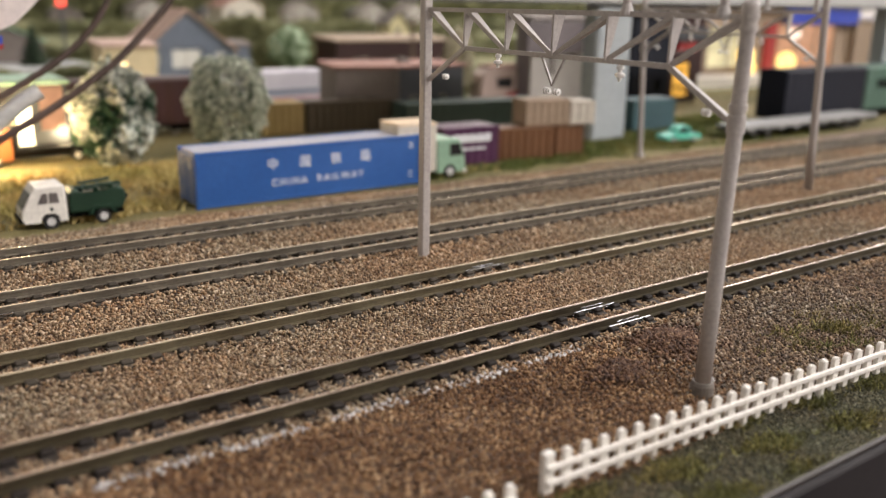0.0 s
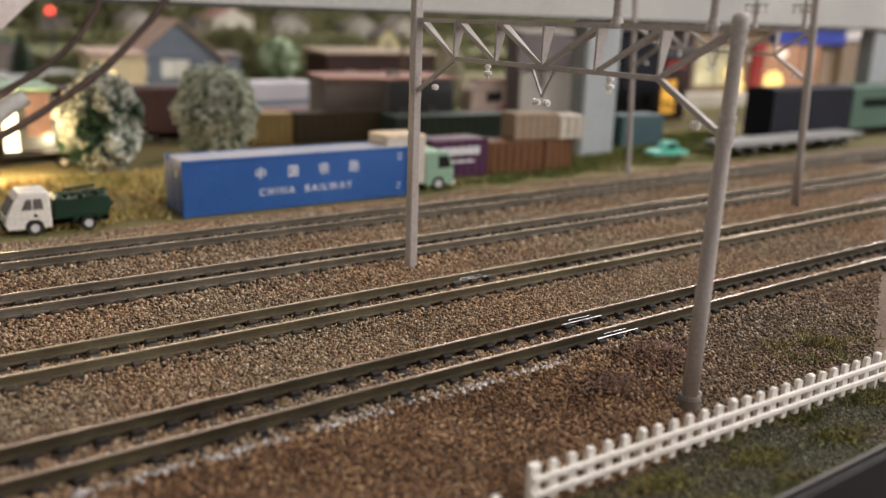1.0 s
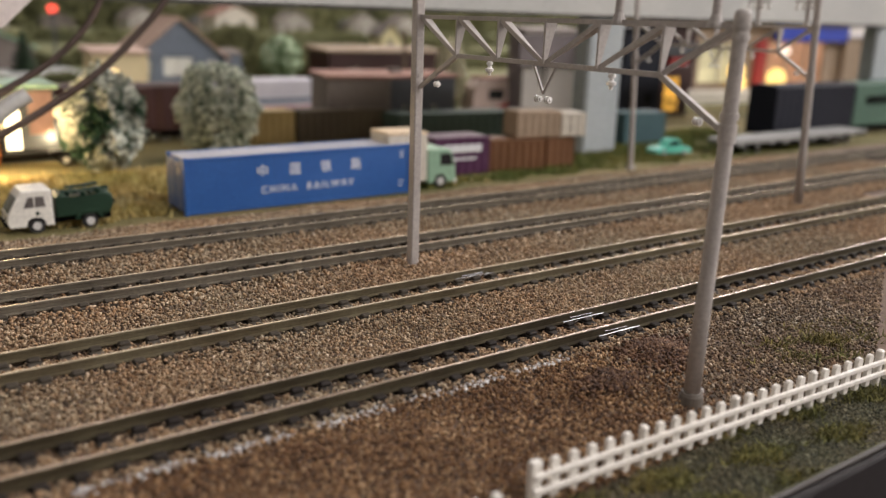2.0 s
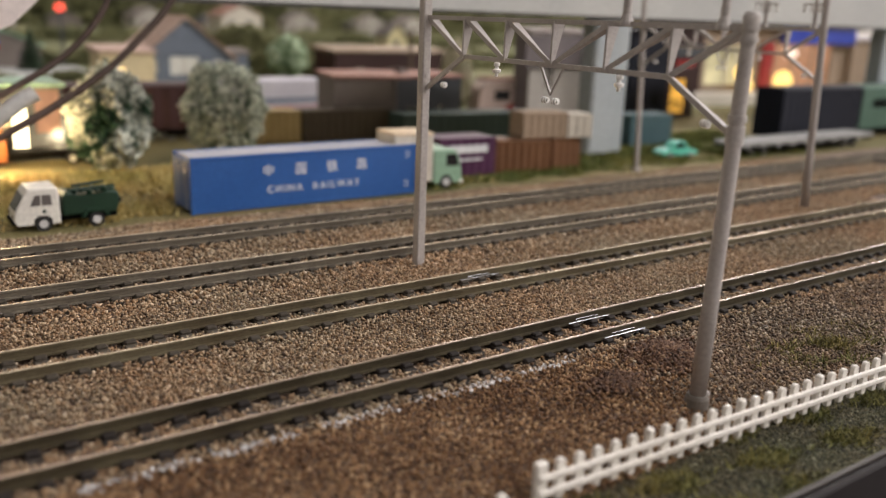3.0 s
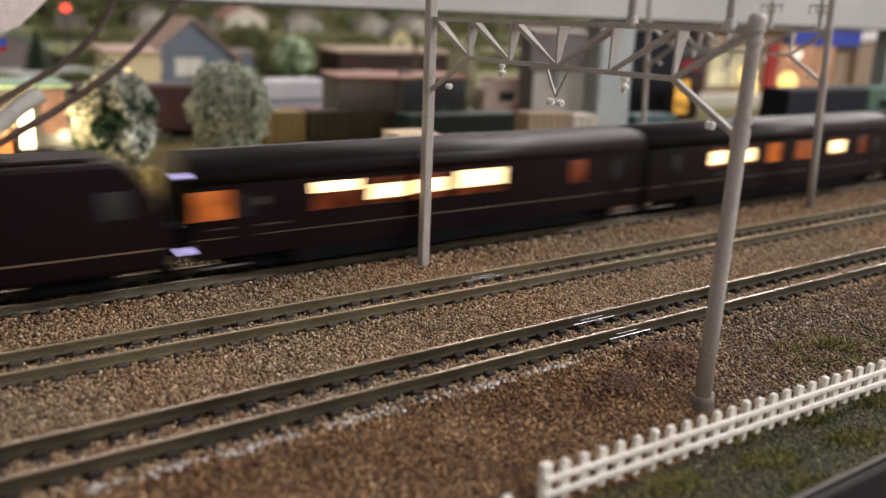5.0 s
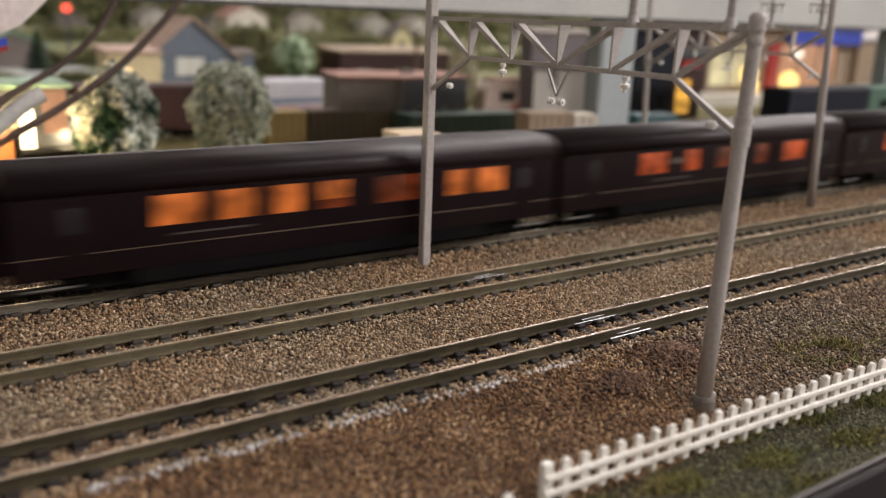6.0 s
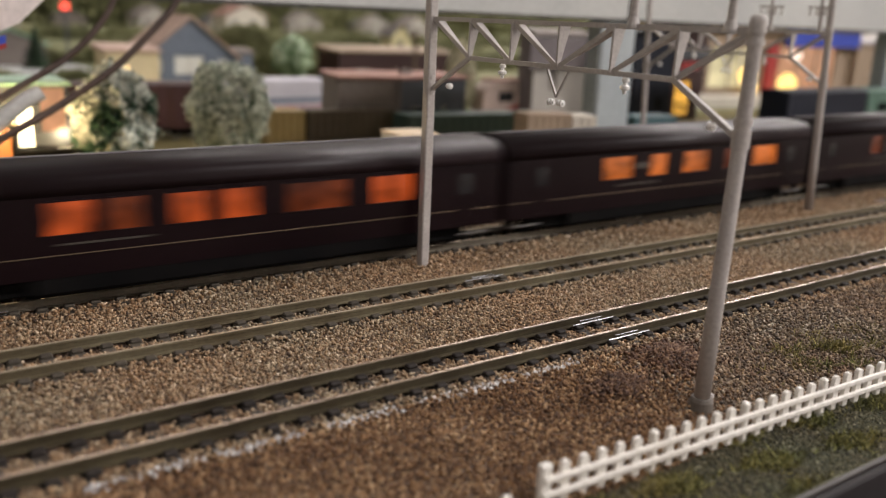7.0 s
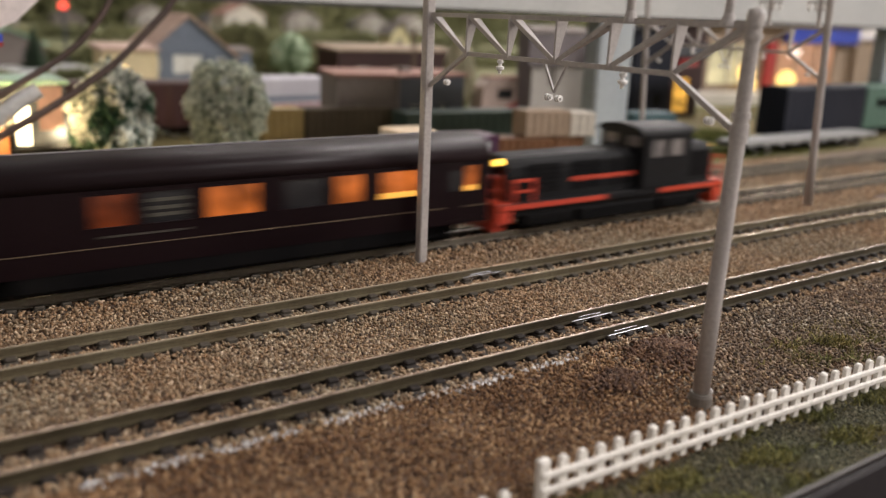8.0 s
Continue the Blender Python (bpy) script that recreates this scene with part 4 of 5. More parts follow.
    part("side_window", boxes((28, 37, -.2, .1, 14.5, 18.5), bevel=.1), PALE_GLASS, t)
    for wx_ in (9, 36):
        for yy, sd in ((1, -1), (14, 1)):
            wheel(t, wx_, yy, 3.0, sd)


shed("long_barn", 318, 600, -6.1, -3, 104, 40, 31, OXIDE, TAN, [(14, 26, 8, 18), (48, 60, 8, 18), (78, 90, 8, 18)], "long dark barn behind the workshops")
shed("tan_hall", 346, 402, -6.1, 3, 52, 14, 53, BEIGE, GREY_PANEL, [(14, 20, 20, 34)], "tall beige hall wall behind the viaduct pier", PALE_GLASS, OLD_WHITE, MAUVE, "building")
hall = bpy.data.objects["tan_hall"]
# Added panel that makes the upper part of the hall darker.
part("fascia", boxes((-6, 50, -2.5, -.2, 33, 52), bevel=.3), MAUVE, hall, "darker mauve grey panel across the upper wall")


# ---- wagons standing in the background ----
def wagon(name, x, y, z, rz, l, w, h, body_mat, label, kind_="box"):
    t = thing(name, x, y, z, rz, label, "wagon")
    part("underframe", boxes((0, l, .5, w - .5, 4.2, 5.6), (l * .3, l * .7, 1.5, w - 1.5, 2.6, 4.2), bevel=.2), UNDER, t)
    for bx in (l * .16, l * .84):
        bg = part("bogie", boxes((bx - 7, bx + 7, 2.4, 3.4, 2.2, 4.0), (bx - 7, bx + 7, w - 3.4, w - 2.4, 2.2, 4.0), (bx - 2, bx + 2, 2.4, w - 2.4, 2.8, 4.2), bevel=.2), UNDER, t)
        for d in (-4.5, 4.5):
            bm = bmesh.new()
            for yy in (3.4, w - 4.4):
                rod(bm, (bx + d, yy, 2.6), (bx + d, yy + 1, 2.6), 2.6, seg=16)
            rod(bm, (bx + d, 4, 2.6), (bx + d, w - 4, 2.6), .5, seg=8)
            part("wheel", bm, STEEL, bg)
    if kind_ == "flat":
        bm = boxes((0, l, 0, w, 5.6, 7.4), bevel=.2)
        for k in range(9):
            box(bm, 3 + k * (l - 8) / 9, 6 + k * (l - 8) / 9, -.5, .2, 4.6, 7.0)
        part("deck", bm, DECK_GREY, t)
    else:
        bm = prism(bmesh.new(), ribbed(l, w, 12, .4), "z", 5.6, h - 1.5)
        part("body", bm, body_mat, t)
        part("roof", prism(bmesh.new(), [(-.1, h - 1.6), (w + .1, h - 1.6), (w - 2, h - .4), (w / 2, h), (2, h - .4)], "x", 0, l), body_mat, t)
        if kind_ == "sign":
            bm = bmesh.new()
            for k in range(6):
                box(bm, 12 + k * 5.0, 15.2 + k * 5.0, -.45, .02, h * .58, h * .74)
            part("lettering", bm, UNDER, t)
    return t


def white_train(x, y, z, rz):
    t = thing("train_car", x, y, z, rz, "white streamlined train car with blue band and sloping nose", "train car")
    t.scale = (1, 1, 1.14)
    b = bmesh.new()
    prism(b, [(0, 2), (86, 2), (92, 5), (90.5, 9.5), (83, 16.5), (76, 20.2), (0, 20.6)], "y", 0, 17.5, 1.2)
    part("body", b, LILAC_WHITE, t)
    part("blue_band", boxes((1, 74, -.15, 17.65, 8.6, 11.0)), SLATE_BLUE, t, "faded blue window band")
    part("red_line", boxes((1, 80, -.12, 17.62, 6.2, 7.0)), CRIMSON, t, "thin red line")
    b = bmesh.new()
    prism(b, [(84.2, 15.6), (90.0, 10.2), (90.5, 10.4), (84.6, 16.0)], "y", 2.5, 15)
    part("windscreen", b, DARK_GLASS, t)
    for bx in (14, 66):
        part("bogie", boxes((bx - 8, bx + 8, 2, 15.5, 0, 3), bevel=.3), UNDER, t)
    return t


wagon("box_wagon", 60, 400, -6.1, -2, 84, 18, 27, OXIDE, "oxide red box wagon standing behind the trees")
white_train(160, 452, -6.1, 5)
wagon("box_wagon", 414, 272, -6.1, 0, 78, 18, 31, NAVY, "navy blue box wagon on the far siding")
wagon("box_wagon", 493, 272, -6.1, 0, 90, 18, 31, SAGE, "sage green box wagon with dark lettering", "sign")
wagon("flat_wagon", 352, 250, -6.1, 0, 118, 17, 8, OLD_WHITE, "pale grey flat wagon on the siding", "flat")


# ---- road vehicles ----
def wheel(bm_parent, x, y, r, side):
    w = part("wheel", rod(bmesh.new(), (x, y - .9, r), (x, y + .9, r), r, seg=18), TYRE, bm_parent)
    part("hub", rod(bmesh.new(), (x, y + side * .85, r), (x, y + side * 1.05, r), r * .55, seg=14), HUB, w)


def tank_truck(x, y, z, rz):
    t = thing("small_truck", x, y, z, rz, "small truck with white cab and dark green rear body", "truck")
    cab = [(0.4, 2.0), (-.4, 3.4), (-.2, 5.4), (2.6, 10.4), (3.6, 12.0), (10.6, 12.2), (11.4, 11.6), (11.6, 2.0), (9.4, 2.0), (9.2, 3.4), (8.0, 4.4), (5.8, 4.4), (4.7, 3.4), (4.5, 2.0)]
    bm = bmesh.new()
    prism(bm, cab, "y", 0.2, 10.8)
    bmesh.ops.bevel(bm, geom=[e for e in bm.edges if abs(e.verts[0].co.y - e.verts[1].co.y) < 1e-6 and max(v.co.z for v in e.verts) > 4.6], offset=.55, segments=2, affect="EDGES", profile=0.5)
    part("cab", bm, VAN_WHITE, t)
    for yy in (.08, 10.72):
        b = bmesh.new()
        prism(b, [(3.9, 7.3), (5.3, 10.2), (9.2, 10.2), (9.5, 7.3)], "y", yy, yy + .2)
        w = part("side_window", b, PALE_GLASS, t)
        part("pillar", boxes((6.6, 6.9, yy - .04, yy + .24, 7.3, 10.2)), VAN_WHITE, w)
    b = bmesh.new()
    prism(b, [(.15, 6.0), (2.45, 10.1), (2.25, 10.2), (-.05, 6.1)], "y", 1.2, 9.8)
    part("windscreen", b, DARK_GLASS, t)
    part("bumper", boxes((-.9, .3, .4, 10.6, 2.2, 3.5), bevel=.2), UNDER, t)
    for yy in (1.6, 8.6):
        part("headlight", rod(bmesh.new(), (-.55, yy + .4, 4.6), (-.1, yy + .4, 4.6), .55, seg=12), PALE_GLASS, t)
    part("door_badge", rod(bmesh.new(), (7.4, .02, 5.6), (7.4, .25, 5.6), .5, seg=10), BOTTLE_GREEN, t)
    part("chassis", boxes((9.0, 27, 1.8, 9.2, 2.2, 3.8), bevel=.2), UNDER, t)
    b = bmesh.new()
    prism(b, [(12.2, 3.8), (26.5, 3.8), (27.6, 6.0), (27.4, 9.4), (25.0, 10.2), (21.5, 9.0), (16.5, 8.8), (13.6, 10.2), (12.2, 9.4)], "y", .3, 10.7, .5)
    part("tank", b, BOTTLE_GREEN, t)
    b = bmesh.new()
    prism(b, [(17.0, 3.0), (18.4, 5.4), (23.4, 5.4), (24.8, 3.0), (23.8, 3.0), (22.9, 4.6), (18.9, 4.6), (18.0, 3.0)], "y", 0, 11)
    part("mudguard", b, BOTTLE_GREEN, t)
    b = bmesh.new()
    rod(b, (14, 2.4, 10.6), (20, 3.0, 10.4), .5)
    rod(b, (20, 3, 10.4), (26.5, 2.2, 11.2), .4)
    rod(b, (16, 7, 10.8), (25, 8, 11.4), .45)
    for k in range(7):
        rod(b, (13.6 + k * 2.0, 1.2 + (k * 37 % 5) * .5, 9.6 + (k % 3) * .35), (15.2 + k * 2.0, 3.2 + (k * 17 % 4), 10.2 + (k % 2) * .5), .75, .45, 8)
    part("hose", b, BOTTLE_GREEN, t)
    part("rear_valve", rod(bmesh.new(), (27.2, 5.5, 6.5), (29.0, 5.5, 6.3), .8), UNDER, t)
    for wx_ in (7.0, 21.0):
        for yy, s in ((.9, -1), (10.1, 1)):
            wheel(t, wx_, yy, 2.1, s)


def box_truck(x, y, z, rz):
    t = thing("delivery_truck", x, y, z, rz, "mint green delivery truck with cream box body", "truck")
    t.scale = (1.18, 1.1, 1.15)
    b = bmesh.new()
    prism(b, [(0, 1.8), (9.5, 1.8), (10.2, 3.0), (10.0, 6.6), (8.4, 11.8), (7.4, 12.6), (0, 12.6)], "y", .2, 13.0, .35)
    part("cab", b, MINT, t)
    b = bmesh.new()
    prism(b, [(10.15, 7.2), (8.75, 11.5), (8.65, 11.4), (9.9, 7.2)], "y", 1.2, 12)
    part("windscreen", b, DARK_GLASS, t)
    for yy in (.1, 12.9):
        b = bmesh.new()
        prism(b, [(4.4, 7.4), (9.1, 7.4), (7.8, 11.2), (4.4, 11.2)], "y", yy, yy + .2)
        part("side_window", b, DARK_GLASS, t)
    part("bumper", boxes((9.4, 10.9, .2, 13, 1.4, 2.8), bevel=.25), VAN_WHITE, t)
    for yy in (2.2, 11.0):
        part("headlight", rod(bmesh.new(), (10.0, yy, 4.6), (10.5, yy, 4.6), .85, seg=14), PALE_GLASS, t)
    part("grille", boxes((10.0, 10.35, 3.4, 9.8, 3.8, 5.4), bevel=.1), DARK_GLASS, t)
    part("cargo_box", boxes((-14, -.4, 0, 13.2, 2.6, 17.6), bevel=.4), OLD_WHITE, t)
    part("box_roof", boxes((-14.1, -.3, -.1, 13.3, 17.6, 18.3), bevel=.2), CREAM, t, "cream orange roof of the box body")
    part("chassis", boxes((-14, 1, 3, 10, 1.4, 2.6)), UNDER, t)
    for wx_ in (4.5, -9):
        for yy, s in ((1.0, -1), (12.2, 1)):
            wheel(t, wx_, yy, 2.3, s)


def small_car(x, y, z, rz):
    t = thing("small_car", x, y, z, rz, "turquoise small car parked on the grass", "car")
    t.scale = (.76, .76, .92)
    b = bmesh.new()
    prism(b, [(0, 1.6), (-.6, 2.6), (.2, 4.0), (6.5, 4.8), (20, 4.9), (26.5, 4.2), (27.6, 2.8), (27, 1.6)], "y", 0, 11, .7)
    part("body", b, TURQUOISE, t)
    b = bmesh.new()
    prism(b, [(7.5, 4.7), (10.6, 8.2), (12.4, 8.8), (16.4, 8.8), (18.0, 8.2), (20.5, 4.8)], "y", 1.1, 9.9, .5)
    part("cabin", b, TURQUOISE, t)
    for yy in (1.0, 9.85):
        b = bmesh.new()
        prism(b, [(9.4, 5.3), (11.3, 7.8), (16.6, 7.8), (18.6, 5.3)], "y", yy, yy + .2)
        part("side_window", b, DARK_GLASS, t)
    for wx_ in (5.6, 21.6):
        for yy, s in ((.9, -1), (10.1, 1)):
            wheel(t, wx_, yy, 1.9, s)


camper(320, 417, -6.1, -6)
tank_truck(35.0, 249.4, -6.1, -1)
box_truck(174.0, 251.5, -6.1, -4)
small_car(315, 266, -6.1, -10)


# ---- trees ----
def leaf_cloud(seed, centre, radii, n, size, holes=0.0, cone=False):
    r = np.random.default_rng(seed)
    u = r.normal(size=(n, 3))
    u /= np.linalg.norm(u, axis=1)[:, None]
    rad = r.uniform(0.86, 1.03, n)
    lump = 1 + 0.08 * np.sin(u[:, 0] * 7 + seed) * np.sin(u[:, 1] * 6 + 2 * seed) + 0.05 * np.sin(u[:, 2] * 9 + seed)
    lump += 0.07 * np.sin(u[:, 0] * 17 + 2 * seed) * np.sin(u[:, 1] * 16 + seed) * np.sin(u[:, 2] * 15 + 3 * seed) * 2
    p = u * (rad * lump)[:, None]
    if cone:
        h = r.uniform(0, 1, n) ** 1.3
        a = r.uniform(0, math.tau, n)
        w = (1 - h) * (0.72 + 0.28 * np.sin(h * 40)) * r.uniform(.5, 1, n)
        p = np.column_stack([np.cos(a) * w, np.sin(a) * w, h * 2 - 1])
    c = p * np.array(radii) + np.array(centre)
    return grains(r, c, r.uniform(.6, 1.3, n) * size)


def tree(name, x, y, z, radii, lift, leaves, size, material, seed, label, cone=False):
    t = thing(name, x, y, z, 0, label, "tree")
    bm = bmesh.new()
    top = lift + radii[2] * 1.3
    rod(bm, (0, 0, -.5), (0, 0, top * .55), radii[0] * .09, radii[0] * .05, 9)
    rod(bm, (0, 0, top * .5), (0, 0, top), radii[0] * .05, .1, 7)
    rr = random.Random(seed)
    for k in range(9):
        a, h = rr.uniform(0, math.tau), rr.uniform(.25, .75) * top
        rod(bm, (0, 0, h), (math.cos(a) * radii[0] * .7, math.sin(a) * radii[1] * .7, h + radii[2] * .35), radii[0] * .035, .1, 6)
    part("trunk", bm, BARK, t)
    v, f = leaf_cloud(seed, (0, 0, lift + radii[2]), radii, leaves, size, cone=cone)
    o = new("crown", cloud_mesh("crown", v, f, material))
    o.parent = t
    return t


tree("flocked_tree", 83.2, 338, -6.1, (14.5, 14.5, 18.0), 1.0, 5200, 1.0, FLOCK_A, 5, "round flocked model tree, white over dark green")
tree("flocked_tree", 132.2, 350, -6.1, (16.0, 15.5, 18.5), 2.0, 5200, 1.0, FLOCK_B, 8, "round flocked model tree in pale grey green")
tree("flocked_bush", 246, 530, -6.1, (12.5, 12, 13), 18.0, 3600, 1.0, FLOCK_C, 11, "pale green flocked bush behind the coach")
tree("flocked_bush", 312, 430, -6.1, (9, 9, 20.0), 5.0, 3600, 1.0, FLOCK_D, 12, "pale cream flocked bush behind the workshop")
tree("fir_tree", 145, 850, -6.1, (14, 14, 17.5), 1.0, 4000, 1.1, FIR, 14, "dark green model fir tree", True)


def hedge(name, x, y, z, l, w, h, seed, n, label, size=1.5):
    r = np.random.default_rng(seed)
    c = np.column_stack([r.uniform(0, l, n), r.normal(0, w / 3, n), np.zeros(n)])
    c[:, 2] = r.uniform(0, 1, n) * h * (0.7 + 0.3 * np.sin(c[:, 0] * .09 + seed) * np.sin(c[:, 0] * .031))
    v, f = grains(r, c + np.array([x, y, z]), r.uniform(.6, 1.5, n) * size)
    return tagged(new(name, cloud_mesh(name, v, f, HEDGE)), label, "hedge", kind="stuff")


hedge("hedge", 190, 760, -6.1, 330, 40, 24, 3, 9000, "dark olive hedge behind the model houses")
hedge("hedge", 240, 1000, -6.1, 500, 80, 30, 4, 9000, "olive shrubs on the far side of the layout", 2.2)
hedge("hedge", 60, 700, -6.1, 110, 30, 12, 6, 2500, "low olive shrubs round the houses")


# ---- viaduct ----
def viaduct():
    t = thing("viaduct", 0, 285, 0, 0, "pale grey model railway viaduct on concrete piers", "viaduct")
    bm = bmesh.new()
    prism(bm, [(0, 57.8), (0, 79), (2, 79), (2, 69), (32, 69), (32, 79), (34, 79), (34, 57.8), (32.5, 57.8), (32.5, 65), (1.5, 65), (1.5, 57.8)], "x", X_LO, X_HI)
    part("deck", bm, CONCRETE, t)
    # Shade under the deck is painted: a near-black body below pale concrete.
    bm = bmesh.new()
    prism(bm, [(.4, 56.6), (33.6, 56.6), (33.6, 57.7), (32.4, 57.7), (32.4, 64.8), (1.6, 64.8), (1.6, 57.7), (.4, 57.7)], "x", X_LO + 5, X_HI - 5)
    part("underside", bm, SHADE_AND_JOINT, t)
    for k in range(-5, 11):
        part("joint_rib", boxes((k * 248 + 52, k * 248 + 54.4, -.5, 0, 56.2, 79.2)), SHADE_AND_JOINT, t)
    for x in (-196, 299, 547, 796, 1044):
        bm = boxes((x - 13, x + 10, 2, 12, -6.6, 57.0), bevel=1.2)
        part("pier", bm, PIER_BLUE, t)


viaduct()

# ---- cables and plastic sheet hanging from the viaduct ----
tagged(part("cable", tube(bmesh.new(), [(104, 284, 76), (91.7, 284, 57.3), (84, 284, 48.3), (70.9, 284, 35.9), (53.3, 284, 24), (36.8, 284, 14.7), (10, 284, -1), (-8, 284, -6)], 1.15), CABLE, smooth=True),
       "thick brown cable drooping from the viaduct", "cable", "cables")
tagged(part("cable", tube(bmesh.new(), [(76, 283.5, 76), (71.4, 283.5, 56.5), (63.1, 283.5, 44.5), (52.7, 283.5, 36), (37.8, 283.5, 27), (10, 283.5, 8), (-14, 283.5, -6)], 1.0), CABLE, smooth=True),
       "thin brown cable drooping from the viaduct", "cable", "cables")

# ---- lit building at the end of the grass ----
def lit_kiosk(x, y, z, rz):
    t = thing("lit_workshop", x, y, z, rz, "open workshop with glaring warm lamp inside", "building")
    bm = bmesh.new()
    wall_with_openings(bm, 0, 52, 0, 1.2, 0, 29, [(33, 38.5, 5, 21), (6, 14, 5, 20), (24, 30, 2, 8)])
    part("wall", bm, DARK_PANEL, t)
    for b in ((0, 1.2, 1.2, 30, 0, 29), (50.8, 52, 1.2, 30, 0, 29), (1.2, 50.8, 28.8, 30, 0, 29)):
        part("wall", boxes(b), CREAM_WALL, t)
    part("roof", boxes((-2, 53, -3, 32, 29, 30.5), bevel=.3), MINT, t)
    for a, b in ((33, 38.5), (6, 14)):
        part("window", boxes((a, b, .7, .9, 5, 20.5)), HOT_LAMP, t, "white-hot lit window")
    part("shutter", boxes((41.5, 50.5, -.6, 0, 11, 28), bevel=.2), PEACH_GLOW, t, "peach glowing panel")
    part("sign_board", boxes((24, 32, -.8, 0, 14, 20), bevel=.2), CREAM, t)
    return t


lit_kiosk(20.5, 366, -6.1, 0)
# Unseen point light, added to spread the workshop's glow over the grass.
bulb = bpy.data.lights.new("yard_glow_light", "POINT")
bulb.energy, bulb.color, bulb.shadow_soft_size = 0.06, (1.0, 0.72, 0.38), 0.004
yard_glow_light = new("yard_glow_light", bulb)
yard_glow_light.location = (0.046, 0.342, 0.014)
tagged(yard_glow_light, "added warm point light in front of the lit workshop", "lamp")


def flat_truck(x, y, z, rz):
    t = thing("flatbed_truck", x, y, z, rz, "orange truck with long dark flatbed before the lit workshop", "truck")
    part("cab", prism(bmesh.new(), [(0, 2), (11, 2), (11, 14), (2.4, 14), (.6, 9)], "y", 0, 10, .4), ORANGE_PAINT, t)
    part("windscreen", prism(bmesh.new(), [(.5, 9.2), (2.1, 13.4), (1.9, 13.5), (.3, 9.3)], "y", 1, 9), DARK_GLASS, t)
    part("bed", boxes((11.5, 46, 0, 10, 4.4, 6.0), (11.5, 46, 3, 7, 2.6, 4.4), bevel=.2), UNDER, t)
    part("headboard", boxes((11.6, 12.6, 0, 10, 6, 11), bevel=.2), UNDER, t)
    for wx_ in (5, 34, 40):
        for yy, s in ((1, -1), (9, 1)):
            wheel(t, wx_, yy, 2.3, s)


flat_truck(38, 352, -6.1, 2)
# Another unseen light, added low to brighten the grass.
data = bpy.data.lights.new("workshop_glow_light", "POINT")
data.energy, data.color, data.shadow_soft_size = 0.06, (1.0, 0.72, 0.38), 0.006
lamp = new("workshop_glow_light", data)
lamp.location = (0.044, 0.330, 0.006)
tagged(lamp, "added warm point light above the grass by the workshop", "lamp")
# Small unseen light, added for the bright ground beside the wall.
data = bpy.data.lights.new("yard_glow_light", "POINT")
data.energy, data.color, data.shadow_soft_size = 0.015, (1.0, 0.78, 0.45), 0.003
lamp = new("yard_glow_light", data)
lamp.location = (0.070, 0.3635, 0.004)
tagged(lamp, "added warm point light at the foot of the workshop wall", "lamp")

# ---- lit station on the far right ----
def station():
    t = thing("lit_station", 520, 470, -6.1, -8, "warmly lit model station with crimson posts and blue roof board", "building")
    # The dim interior is put in as a dark wall colour.
    bm = bmesh.new()
    wall_with_openings(bm, 0, 62, 0, 2, 0, 62, [(24, 40, 6, 20)])
    part("wall", bm, OXIDE, t, "dark red-brown wall standing in for the dim interior")
    bm = bmesh.new()
    wall_with_openings(bm, 62, 240, 0, 2, 0, 62, [(66, 112, 14, 46), (144, 214, 8, 48)])
    part("wall", bm, TAN, t, "tan wall")
    part("wall", boxes((0, 2, 2, 60, 0, 62), (238, 240, 2, 60, 0, 62), (2, 238, 58, 60, 0, 62)), CREAM_WALL, t)
    part("roof", boxes((-4, 244, -8, 62, 62, 65), bevel=.4), GREY_PANEL, t)
    part("window", boxes((24, 40, 2.2, 2.6, 6, 20)), SIGN_GLOW, t, "amber lit window")
    part("window", boxes((66, 112, 2.2, 2.6, 14, 46)), STATION_GLOW, t, "warm lit window")
    part("window", boxes((144, 214, 2.2, 2.6, 8, 48)), PEACH_GLOW, t, "peach lit window")
    for x in (88, 100):
        part("mullion", boxes((x, x + 2, .6, 1.6, 14, 46)), OLD_WHITE, t)
    for x in (166, 190):
        part("mullion", boxes((x, x + 2, .6, 1.6, 8, 48)), TAN, t)
    part("post", boxes((127, 140, -3, 0, 0, 50), bevel=.4), CRIMSON, t)
    part("kiosk_front", boxes((30, 48, -7, -1, 18, 34), bevel=.4), CRIMSON, t, "small crimson booth")
    part("awning", boxes((24, 60, -8, -2, 36, 46), bevel=.4), DARK_PANEL, t)
    part("roof_board", boxes((146, 236, -6, -2, 49, 62), bevel=.4), ROYAL, t, "royal blue roof board")
    part("platform", boxes((-40, 230, -30, -4, 0, 9), bevel=.5), OLD_WHITE, t)
    for gx_, gz_, gr_ in ((26, 12, 5), (31, 22, 3.5), (104, 24, 7), (110, 14, 5), (152, 18, 8), (112, 6, 4)):
        part("lamp_globe", lathe(bmesh.new(), gx_, -5, [(gz_ - gr_, gr_ * .3), (gz_ - gr_ * .6, gr_ * .8), (gz_, gr_), (gz_ + gr_ * .6, gr_ * .8), (gz_ + gr_, gr_ * .3)], 14), GLOBE, t, "glowing lamp globe")
    part("lamp_globe", lathe(bmesh.new(), 157, -5, [(37, 2), (38.5, 5), (41, 5.5), (43.5, 5), (45, 2)], 14), PINK_GLOBE, t, "pinkish white lamp globe")


station()
shed("tan_hall", 752, 432, -6.1, -8, 170, 60, 52, TAN, MAUVE, [(30, 44, 8, 36)], "tan hall beside the lit station", OLD_WHITE, OLD_WHITE, None, "building")
shed("dark_tower", 408, 378, -6.1, 0, 36, 30, 56, NAVY, UNDER, [(22, 28, 10, 16), (6, 12, 30, 36)], "tall dark tower with small lamps", DARK_GLASS, UNDER, None, "building")
